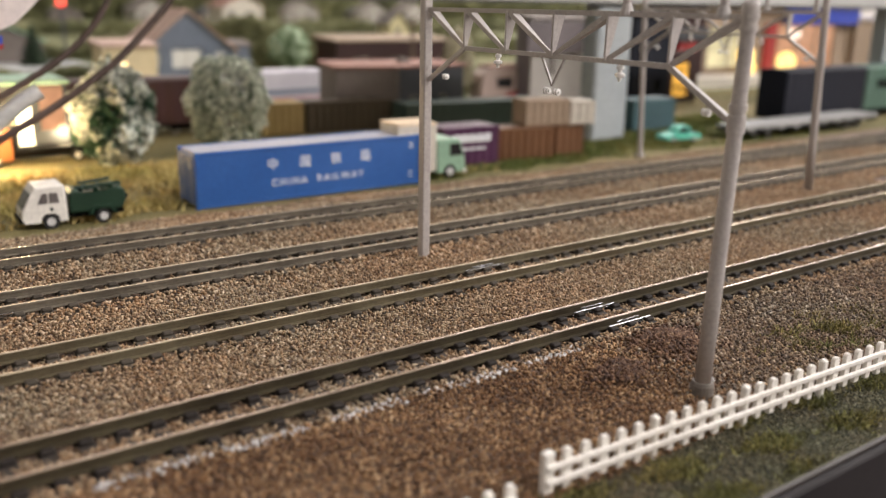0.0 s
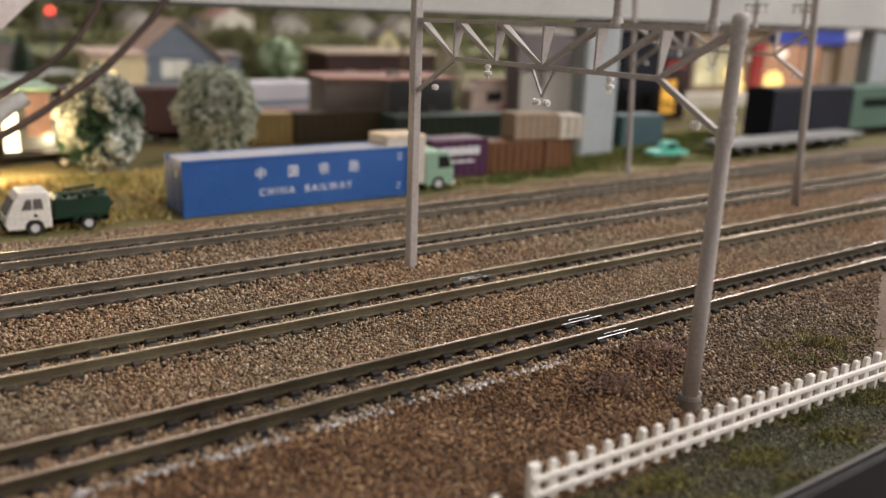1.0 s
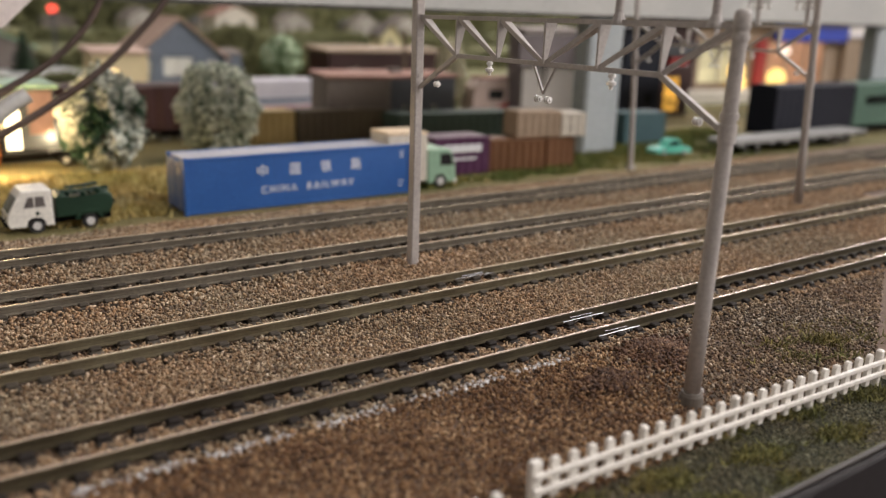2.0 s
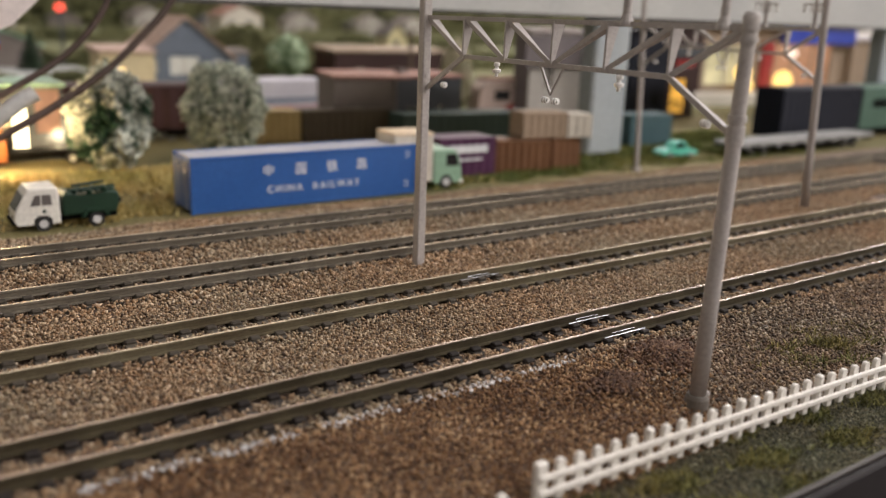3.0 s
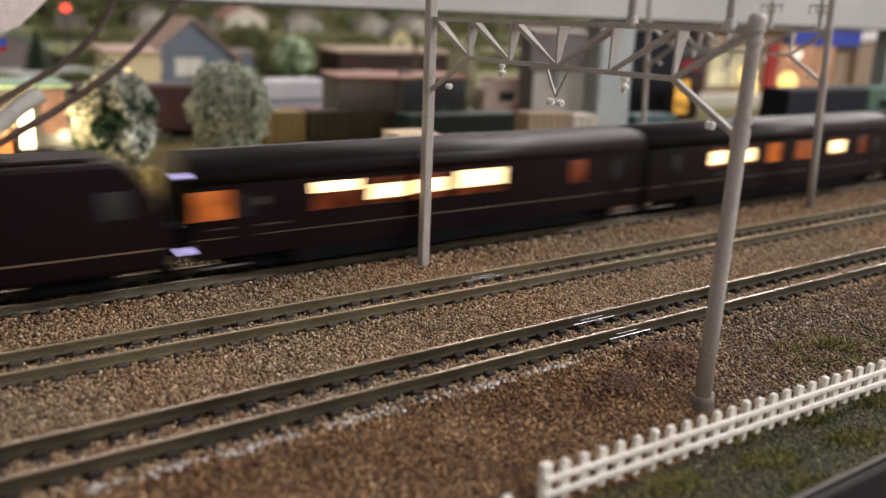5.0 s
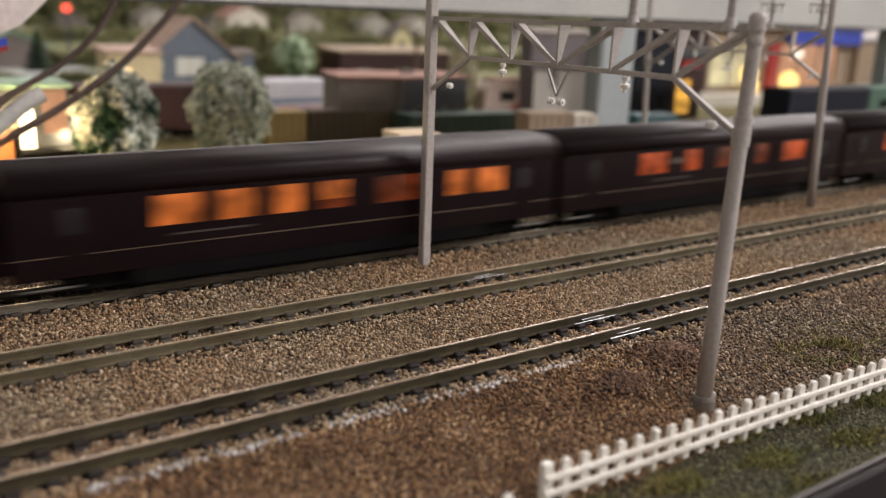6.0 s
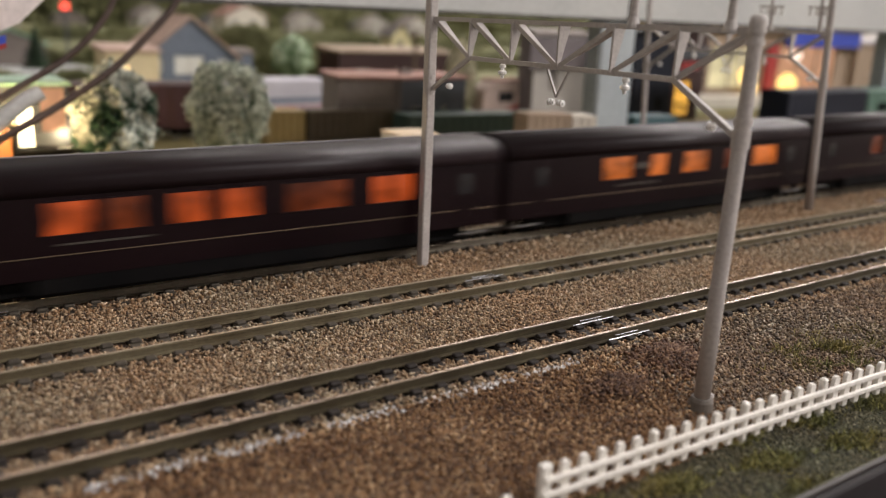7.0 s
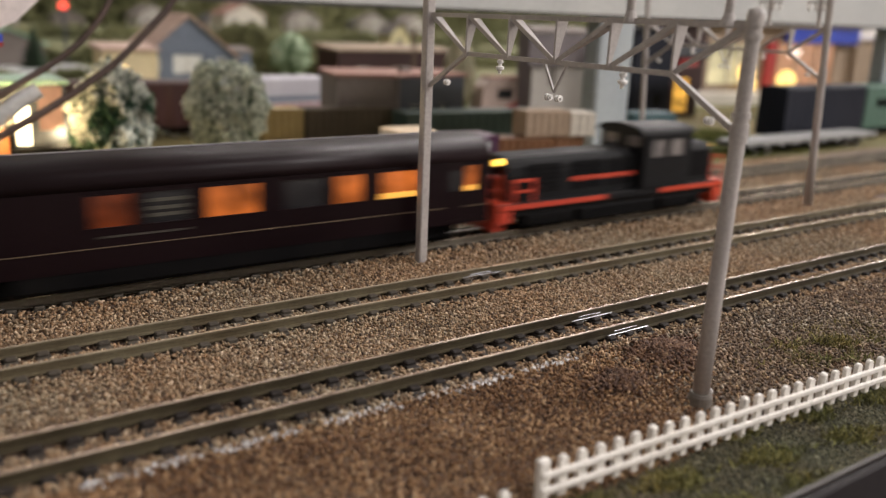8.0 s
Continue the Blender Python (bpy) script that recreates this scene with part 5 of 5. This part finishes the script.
sg = thing("lit_sign", 450, 384, -6.1, 0, "red framed sign with yellow glow", "sign")
part("frame", boxes((0, 30, 0, 3, 0, 34), bevel=.4), OXIDE, sg)
part("panel", boxes((5, 19, -.4, 0, 4, 26), bevel=.2), SIGN_GLOW, sg)


# ---- far village ----
far = gable_house("village_house", 240, 1900, -6.1, 4, 60, 50, 26, 44, BEIGE, GREY_PANEL, [(8, 20, 10, 20), (38, 50, 10, 20)], "beige model house with grey roof far off")
tagged(far, group="far houses")
for hx, hy, hr in ((900, 1950, -8), (975, 2060, 12), (1330, 2100, 5), (1130, 2000, -10), (560, 2000, 9)):
    big = copy_thing(far, pose(hx * MM, hy * MM, -6.1 * MM, 0, 0, hr))
    big.scale = (1.25, 1.25, 1.25)
grey = gable_house("village_house", 60, 1050, -6.1, 6, 70, 50, 22, 38, GREY_PANEL, DARK_PANEL, [(10, 22, 8, 17), (44, 56, 8, 17)], "grey model house with dark roof far off")
tagged(grey, group="far houses")
for hx, hy, hr in ((420, 2200, -4), (800, 2250, 9), (1250, 2250, 3)):
    copy_thing(grey, pose(hx * MM, hy * MM, -6.1 * MM, 0, 0, hr))
mint = gable_house("village_house", 96, 880, -6.1, 4, 64, 50, 20, 33, GREY_PANEL, MINT, [(10, 22, 6, 15), (44, 54, 6, 15)], "grey model house with mint green roof far off")
tagged(mint, group="far houses")
hut = gable_house("village_house", 548, 900, -6.1, -4, 26, 30, 36, 48, PALE_YELLOW, GREY_PANEL, [(8, 16, 20, 30)], "pale yellow model house behind the barn")
tagged(hut, group="far houses")
pole = thing("telegraph_pole", 378, 585, -6.1, 0, "dark wooden telegraph pole before the barn", "pole")
part("post", rod(bmesh.new(), (0, 0, 0), (0, 0, 50), 1.5, 1.2), BARK, pole)
part("crossarm", boxes((-7, 7, -.8, .8, 44, 46)), BARK, pole)
pink = gable_house("village_house", 735, 1930, -6.1, 5, 66, 50, 28, 44, OLD_WHITE, ROOF_RED, [(8, 20, 10, 20), (38, 50, 10, 20)], "white model house with faded red roof far off")
tagged(pink, group="far houses")
pink.scale = (1.5, 1.5, 1.5)
tagged(part("road", boxes((-100, 190, 760, 900, -6.6, -5.7), (60, 178, 560, 610, -6.6, -5.7)), CONCRETE), "pale grey model street", "road", kind="structure")
hedge("hedge", 60, 930, -6.1, 260, 30, 20, 9, 5000, "dark shrubs behind the model street")
hedge("hedge", 430, 860, -6.1, 420, 60, 20, 10, 7000, "dark shrubs behind the barn", 2.0)
hedge("hedge", 200, 1500, -6.1, 1300, 60, 26, 13, 8000, "olive hedge across the far field", 3.0)
hedge("hedge", 150, 2420, -6.1, 2700, 120, 120, 15, 16000, "dark olive wood at the far edge of the layout", 9.0)
tree("round_tree", 285, 700, -6.1, (26, 24, 22), 3.0, 5000, 1.5, HEDGE, 21, "dark olive model tree beside the barn")
tree("round_tree", 330, 690, -6.1, (22, 22, 18), 3.0, 4000, 1.5, HEDGE, 22, "dark olive model tree beside the barn")
sl = thing("signal_lamp", 182, 900, -6.1, 0, "red glowing signal lamp on a thin post", "signal")
part("post", rod(bmesh.new(), (0, 0, 0), (0, 0, 52), 1.2), DARK_PANEL, sl)
part("lamp_head", lathe(bmesh.new(), 0, 0, [(52, 2), (53, 4), (57, 4), (58.5, 2)], 14), RED_LAMP, sl, "red glowing lamp head")

# ---- things hanging at the left ----
card = thing("hanging_card", 44, 282, 58, 0, "pinkish white card hanging from the viaduct", "card")
part("card_sheet", prism(bmesh.new(), [(-14, 2), (12, 2), (0, -9.5), (-14, -16)], "y", 0, .5), SIGN_WHITE, card)
part("printed_band", prism(bmesh.new(), [(-14, -15.5), (-4, -13.0), (-4, -15.2), (-14, -18.0)], "y", -.2, .4), ROYAL, card, "blue printed band")
part("printed_band", prism(bmesh.new(), [(-14, -18.1), (-4, -15.3), (-4, -16.6), (-14, -19.6)], "y", -.2, .4), CRIMSON, card, "red printed band")
tagged(part("plastic_sleeve", tube(bmesh.new(), [(48.5, 283, 28.6), (43, 283, 25.4), (37, 283, 20.6), (30, 283, 14.5), (15, 283, 2), (6, 283, -6)], 2.5, 14), CLEAR, smooth=True),
       "milky plastic sleeve bundling the cables", "sleeve")

# ---- the train ----
RAIL_Y = 175.3


def bogies(t, xs, w=13.0, side_mat=UNDER):
    for bx in xs:
        bm = boxes((bx - 9, bx + 9, -w / 2 - .6, -w / 2 + .8, 1.6, 4.6), (bx - 9, bx + 9, w / 2 - .8, w / 2 + .6, 1.6, 4.6), (bx - 2.5, bx + 2.5, -w / 2, w / 2, 2.5, 5.0), bevel=.25)
        for d in (-5.6, 5.6):
            for s in (-1, 1):
                box(bm, bx + d - 1.1, bx + d + 1.1, s * (w / 2 + .6) - .4, s * (w / 2 + .6) + .4, 2.2, 4.0, .2)
        bg = part("bogie", bm, side_mat, t)
        for d in (-5.6, 5.6):
            bm = bmesh.new()
            for s in (-1, 1):
                rod(bm, (bx + d, s * 4.0, 2.7), (bx + d, s * 5.1, 2.7), 2.7, seg=18)
                rod(bm, (bx + d, s * 3.6, 2.7), (bx + d, s * 4.0, 2.7), 3.1, seg=18)
            rod(bm, (bx + d, -4, 2.7), (bx + d, 4, 2.7), .5, seg=8)
            part("wheelset", bm, UNDER, bg)


def arch(z0, z1, half, n=10, sharp=2.6):
    """A rounded roof section from side to side."""
    pts = []
    for k in range(n + 1):
        a = math.pi * k / n
        c, s = math.cos(a), math.sin(a)
        pts.append((half * math.copysign(abs(c) ** (2 / sharp), c), z0 + (z1 - z0) * abs(s) ** (2 / sharp)))
    return pts


LEVELS = {"o": LIT_ORANGE, "r": LIT_RED, "d": LIT_DIM, "y": LIT_YELLOW, "k": DARK_GLASS, "p": PALE_GLASS, "s": DARK_GLASS, "g": LIT_ORANGE}
Z0, Z1 = 13.4, 19.7


def coach(windows, label):
    """A sleeping coach; windows are (start, end, level) along its side."""
    L, H = 133.0, 9.2
    windows = [(w[0] + .5, w[1] - .5 - .08 * (w[1] - w[0]), *w[2:]) for w in windows]
    t = thing("passenger_coach", 0, RAIL_Y, 0, 0, label, "train coach", "maroon coaches")
    bm = bmesh.new()
    holes = [(a, b, Z0, Z1) for a, b, *_ in windows]
    wall_with_openings(bm, .2, L - .2, -H, -H + .8, 5.2, 21, holes)
    wall_with_openings(bm, .2, L - .2, H - .8, H, 5.2, 21, holes)
    box(bm, .2, 1.0, -H + .8, H - .8, 5.2, 21)
    box(bm, L - 1.0, L - .2, -H + .8, H - .8, 5.2, 21)
    box(bm, 1, L - 1, -H + .8, H - .8, 5.2, 6)
    part("body", bm, MAROON, t)
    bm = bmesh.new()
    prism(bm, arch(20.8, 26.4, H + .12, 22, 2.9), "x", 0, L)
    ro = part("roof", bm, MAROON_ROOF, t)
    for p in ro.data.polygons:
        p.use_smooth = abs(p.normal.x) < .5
    # The highlight along the roof is added as a thin pale strip.
    part("roof_glint_strip", boxes((4, L - 4, 2.2, 2.9, 26.1, 26.62), bevel=.1), ROOF_GLINT, ro, "thin pale strip painted as the roof's glint")
    for s in (-1, 1):
        y0, y1 = sorted((s * H, s * (H + .1)))
        part("gold_line", boxes((1, L - 1, y0, y1, 9.45, 9.62)), GOLD, t, "thin gold line")
        y0, y1 = sorted((s * H, s * (H + .12)))
        for xx in (9.0, L - 14.0):
            d = part("door", boxes((xx, xx + 6, y0, y1, 6.2, 20.2), bevel=.05), MAROON, t)
            part("door_window", boxes((xx + 1.6, xx + 4.4, y0 - .03, y1 + .03, 13.6, 18.6)), DARK_GLASS, d)
        y0, y1 = sorted((s * H, s * (H + .1)))
        a, b = windows[0][1], windows[1][0]
        if b - a > 4:
            b = min(b, a + 7)
            part("route_board", boxes((a + .6, b - .6, y0, y1, 15.9, 17.6), bevel=.04), PLATE_GREY, t, "small grey route board")
        part("crest_line", boxes((a - 6, a + 11, y0, y1, 11.35, 11.75)), PLATE_GREY, t, "faded tan lettering bar")
        for xx in (3.0, L - 12.0):
            part("step_board", boxes((xx, xx + 9, y0, y1, 3.1, 3.6), bevel=.05), STEEL, t, "bright metal step")
        for a, b, lev, *zz in windows:
            y0, y1 = sorted((s * (H - .55), s * (H - .35)))
            za, zb_ = zz if zz else (Z0, Z1)
            w = part("window", boxes((a, b, y0, y1, Z0, Z1)) if not zz else boxes((a, b, y0, y1, za, zb_)), LEVELS[lev], t)
            if zz:
                part("blind", boxes((a, b, y0, y1, Z0, za), (a, b, y0, y1, zb_, Z1)), LIT_DIM, w)
            if lev == "s":
                part("blind_slat", boxes(*[(a + .6, b - .6, y0 - .06, y1 + .06, z_, z_ + .7) for z_ in (14.6, 16.0, 17.6)]), SLAT, w, "pale slatted blind")
            if lev == "g":
                # Added glowing strip draws the bright line low in the window.
                part("window_foot_glow", boxes((a, b, y0 - .06, y1 + .06, Z0, Z0 + 1.3)), GLOW_LINE, w, "bright orange glow line along the window bottom")
            y0, y1 = sorted((s * H, s * (H + .09)))
            part("window_frame", boxes((a - .25, b + .25, y0, y1, Z1, Z1 + .3), (a - .25, b + .25, y0, y1, Z0 - .3, Z0), (a - .25, a, y0, y1, Z0, Z1), (b, b + .25, y0, y1, Z0, Z1)), GOLD if lev == "p" else MAROON, w)
    part("skirt", prism(bmesh.new(), [(-H + .1, 5.2), (-H + .1, 2.2), (-H + .7, 1.4), (H - .7, 1.4), (H - .1, 2.2), (H - .1, 5.2)], "x", 23, L - 23), UNDER, t)
    for xx in (-1.0, L - 1.0):
        part("gangway", boxes((xx, xx + 2.0, -4.2, 4.2, 5.4, 21.5), bevel=.3), UNDER, t)
    bogies(t, (18, L - 18))
    return t


def diesel():
    """The leading engine, cab first."""
    L, H = 119.5, 9.2
    t = thing("diesel_locomotive", 0, RAIL_Y, 0, 0, "dark maroon diesel locomotive with lit headlamps and gold line", "locomotive")
    side = [(1.2, 4.4), (0, 8.0), (.4, 13.6), (2.8, 17.0), (6.2, 23.6), (8.4, 26.0), (11, 26.6), (L - 11, 26.6), (L - 8.4, 26.0), (L - 6.2, 23.6), (L - 2.8, 17.0), (L - .4, 13.6), (L, 8.0), (L - 1.2, 4.4)]
    bm = bmesh.new()
    prism(bm, side, "y", -H, H, .9)
    part("body", bm, MAROON, t)
    part("roof_panel", boxes((14, L - 14, -5.5, 5.5, 26.4, 27.3), (30, 52, -4.5, 4.5, 27.2, 27.9), (66, 90, -4.5, 4.5, 27.2, 27.9), bevel=.3), MAROON_ROOF, t)
    for x0, d in ((0, 1), (L, -1)):
        b = bmesh.new()
        prism(b, [(x0 + d * 2.75, 17.4), (x0 + d * 5.3, 22.0), (x0 + d * 4.9, 22.1), (x0 + d * 2.4, 17.5)], "y", -7.9, 7.9)
        # Front windscreen is painted pale: the glare on it is put in the colour.
        part("windscreen", b, PALE_GLASS if d > 0 else DARK_GLASS, t)
        for s in (-1, 1):
            lamp_m = HEADLAMP if d > 0 else DARK_GLASS
            part("headlamp", rod(bmesh.new(), (x0 - d * .9, s * 7.0, 12.9), (x0 + d * 1.9, s * 7.0, 12.9), .7, seg=14), lamp_m, t, "glowing headlamp")
            part("headlamp", rod(bmesh.new(), (x0 + d * 4.6, s * 1.4, 22.9), (x0 + d * 8.0, s * 1.4, 22.9), .6, seg=14), lamp_m, t, "glowing headlamp")
            y0, y1 = sorted((s * H, s * (H + .1)))
            b = bmesh.new()
            ax = sorted((x0 + d * 8.2, x0 + d * 14.2))
            prism(b, [(ax[0], 15.6), (ax[1], 15.6), (ax[1], 21.2), (ax[0] + 1.2, 21.2)] if d > 0 else [(ax[0], 15.6), (ax[1], 15.6), (ax[1] - 1.2, 21.2), (ax[0], 21.2)], "y", y0, y1)
            part("side_window", b, DARK_GLASS, t)
            part("cab_door", boxes((min(x0 + d * 16, x0 + d * 21.5), max(x0 + d * 16, x0 + d * 21.5), y0, y1, 6.0, 21.6), bevel=.05), MAROON, t)
        part("snow_plough", boxes((min(x0 - d * .5, x0 + d * 2.5), max(x0 - d * .5, x0 + d * 2.5), -7.5, 7.5, 1.2, 4.6), bevel=.4), UNDER, t)
    for s in (-1, 1):
        y0, y1 = sorted((s * H, s * (H + .12)))
        for a, b_ in ((28, 45),):
            zig = [(s * H, 9.8)]
            for k in range(8):
                zig += [(s * (H + .2), 9.9 + k * 1.16), (s * (H + .16), 10.9 + k * 1.16)]
            part("side_grille", prism(bmesh.new(), zig + [(s * H, 19.2)], "x", a, b_), GRILLE, t)
        part("gold_line", boxes((3, L - 3, y0, y1, 8.6, 9.0)), GOLD, t, "thin gold line")
        part("number_bars", boxes((22.5, 26.8, y0, y1, 16.4, 17.2), (22.5, 26.8, y0, y1, 15.0, 15.4)), GOLD, t)
    part("fuel_tank", boxes((44, L - 44, -H + .8, H - .8, 1.6, 4.6), bevel=.5), UNDER, t)
    bogies(t, (20, L / 2, L - 20), 14)
    for a, b_ in ((-3.0, .4), (L - .4, L + 2)):
        part("coupler", boxes((a, b_, -1.2, 1.2, 4.2, 6.4), bevel=.2), UNDER, t)
    return t


def shunter():
    """The hood engine at the tail."""
    L = 93.0
    t = thing("hood_locomotive", 0, RAIL_Y, 0, 0, "black hood locomotive with vermilion ends and stripes", "locomotive")
    part("frame", boxes((1.5, L - 1.5, -9, 9, 6.4, 8.4), (6, L - 6, -7.8, 7.8, 4.6, 6.4), bevel=.25), SHUNTER_BLACK, t)
    b = bmesh.new()
    prism(b, arch(8.4, 20.2, 6.6, 12, 5.0), "x", 5.5, 54)
    part("hood", b, SHUNTER_BLACK, t)
    b = bmesh.new()
    prism(b, arch(8.4, 20.2, 6.6, 12, 5.0), "x", 74, L - 5.5)
    part("hood", b, SHUNTER_BLACK, t)
    for a, b_ in ((12, 24), (28, 40), (42, 52), (77, 86)):
        for s in (-1, 1):
            zig = [(s * 6.5, 10.0)]
            for k in range(6):
                zig += [(s * 6.8, 10.1 + k * 1.3), (s * 6.6, 11.2 + k * 1.3)]
            part("hood_louvre", prism(bmesh.new(), zig + [(s * 6.5, 18.0)], "x", a, b_), UNDER, t)
    bm = bmesh.new()
    for s in (-1, 1):
        wall_with_openings(bm, 54, 74, s * 8.8 - .5, s * 8.8 + .5, 8.4, 24.0, [(57, 63, 17.5, 22.6), (65, 71, 17.5, 22.6)])
    for xx in (54, 73):
        box(bm, xx, xx + 1, -8.3, 8.3, 8.4, 24.0)
    cab_ = part("cab", bm, SHUNTER_BLACK, t)
    for s in (-1, 1):
        for a in (57, 65):
            part("cab_window", boxes((a, a + 6, s * 8.7 - .15, s * 8.7 + .15, 17.5, 22.6)), PALE_GLASS, cab_)
    for xx, d in ((53.9, -1), (74.1, 1)):
        for s in (-1, 1):
            part("cab_window", boxes((xx - .12, xx + .12, s * 4.6 - 2.4, s * 4.6 + 2.4, 20.4, 23.4)), PALE_GLASS, cab_)
    b = bmesh.new()
    prism(b, arch(24.0, 26.6, 9.4, 12, 2.4), "x", 52.6, 75.4)
    part("cab_roof", b, SHUNTER_BLACK, t, "dark grey cab roof")
    for xx, d in ((1.2, -1), (L - 1.2, 1)):
        a, c = sorted((xx, xx - d * 4.6))
        part("end_platform", boxes((a, c, -8.8, 8.8, 3.0, 8.6), bevel=.3), RED_PAINT, t, "vermilion end beam")
        bm = bmesh.new()
        for yy in (-8.2, -4, 4, 8.2):
            rod(bm, (xx - d * .6, yy, 8), (xx - d * .6, yy, 15.6), .32, seg=8)
        for zz in (12.0, 15.6):
            rod(bm, (xx - d * .6, -8.2, zz), (xx - d * .6, -4, zz), .3, seg=8)
            rod(bm, (xx - d * .6, 4, zz), (xx - d * .6, 8.2, zz), .3, seg=8)
        part("handrail", bm, RED_PAINT, t)
        a, c = sorted((xx - d * 4.3, xx - d * 4.8))
        part("hood_end", boxes((a, c, -6.2, 6.2, 9, 17.4), bevel=.2), RED_PAINT, t)
        part("snow_plough", boxes((min(xx + d * .4, xx - d * 3), max(xx + d * .4, xx - d * 3), -7.6, 7.6, 1.0, 3.4), bevel=.3), RED_PAINT, t)
        for s in (-1, 1):
            part("tail_lamp", rod(bmesh.new(), (xx - d * 2.7, s * 3.6, 18.6), (xx - d * 5.6, s * 3.6, 18.6), .8, seg=12), AMBER, t, "amber lamp")
    for s in (-1, 1):
        y0, y1 = sorted((s * 9.0, s * 9.12))
        part("side_stripe", boxes((1.5, 40, y0, y1, 6.8, 8.2)), RED_PAINT, t, "vermilion stripe")
        part("side_stripe", boxes((62, L - 1.5, y0, y1, 6.8, 8.2)), RED_PAINT, t, "vermilion stripe")
        part("side_stripe", boxes((28, 53, s * 6.72 - .06, s * 6.72 + .06, 12.4, 13.6)), RED_PAINT, t, "vermilion stripe")
        rail_y = s * 8.6
        part("side_handrail", boxes((6, 6.7, rail_y - .3, rail_y + .3, 8.4, 14.6), (12.6, 13.3, rail_y - .3, rail_y + .3, 8.4, 14.6), (6, 13.3, rail_y - .3, rail_y + .3, 14.0, 14.7), (6.7, 12.6, rail_y - .3, rail_y + .3, 11.2, 11.8)), RED_PAINT, t)
    part("fuel_tank", boxes((31, L - 31, -8.2, 8.2, 1.2, 4.8), bevel=.4), UNDER, t)
    bogies(t, (20, L - 20), 15)
    return t


ENGINE = diesel()
COACHES = [coach(w, f"dark maroon sleeping coach with {adj} windows") for w, adj in (
    ([(.6, 12, "o"), (27.5, 41.5, "y", 17.2, 19.7), (41.7, 54, "y", 14.6, 18.0), (54.5, 65, "y", 15.0, 18.2), (66, 84, "y", 15.2, 19.4), (104, 112, "d")], "bright yellow-lit"),
    ([(27, 38, "y", 14.5, 18.4), (41, 52, "y", 14.5, 18.4), (56, 66, "o"), (72, 86, "o"), (92, 104, "y", 14.5, 18.4), (110, 118, "d")], "yellow and orange lit"),
    ([(27, 38.2, "o"), (40.2, 50, "o"), (52.2, 60.5, "o"), (63, 72, "o", 15.5, 19.6), (77.5, 92, "d"), (97.5, 105, "o"), (106.5, 117, "o")], "orange-lit"),
    ([(30, 44, "r"), (49, 58, "r"), (64, 78, "d"), (83.5, 92.5, "d"), (98, 113, "r")], "partly lit orange"),
    ([(26, 35.5, "r"), (36.5, 45, "d"), (49, 58, "r"), (59.5, 69, "r"), (74, 91, "d"), (95, 108, "r")], "dim orange-lit"),
    ([(34, 48, "o"), (53, 62, "o"), (67.5, 81, "o"), (87, 96, "d"), (101, 116, "o")], "orange-lit"),
    ([(36.7, 46, "d"), (46.8, 57.5, "s"), (59.2, 72.5, "o"), (76.5, 88.3, "k"), (88.4, 97.2, "o"), (100.2, 113.5, "g"), (118.5, 130, "g")], "mixed lit and unlit"))]
part("led_strip", boxes((-.3, .2, -8.8, -4.0, 22.4, 23.0), (-.3, .2, -8.8, -4.0, 6.6, 7.2)), LED, COACHES[0], "violet white lamp strip")
TAIL = shunter()


def front_at(t):
    """Where the train's nose stands along the track, in millimetres."""
    u = t - 4.4
    return 121.6 - 321.5 * u + (7.9 * u * u if u > 0 else -5.8 * u)


def motions():
    times = [0.5 * k for k in range(17)]
    for i, ob in enumerate([ENGINE] + COACHES + [TAIL]):
        off = 0.0 if i == 0 else 122.0 + 135.0 * (i - 1)
        walk(ob, [(t, pose((front_at(t) + off) * MM, RAIL_Y * MM, 0)) for t in times])


motions()
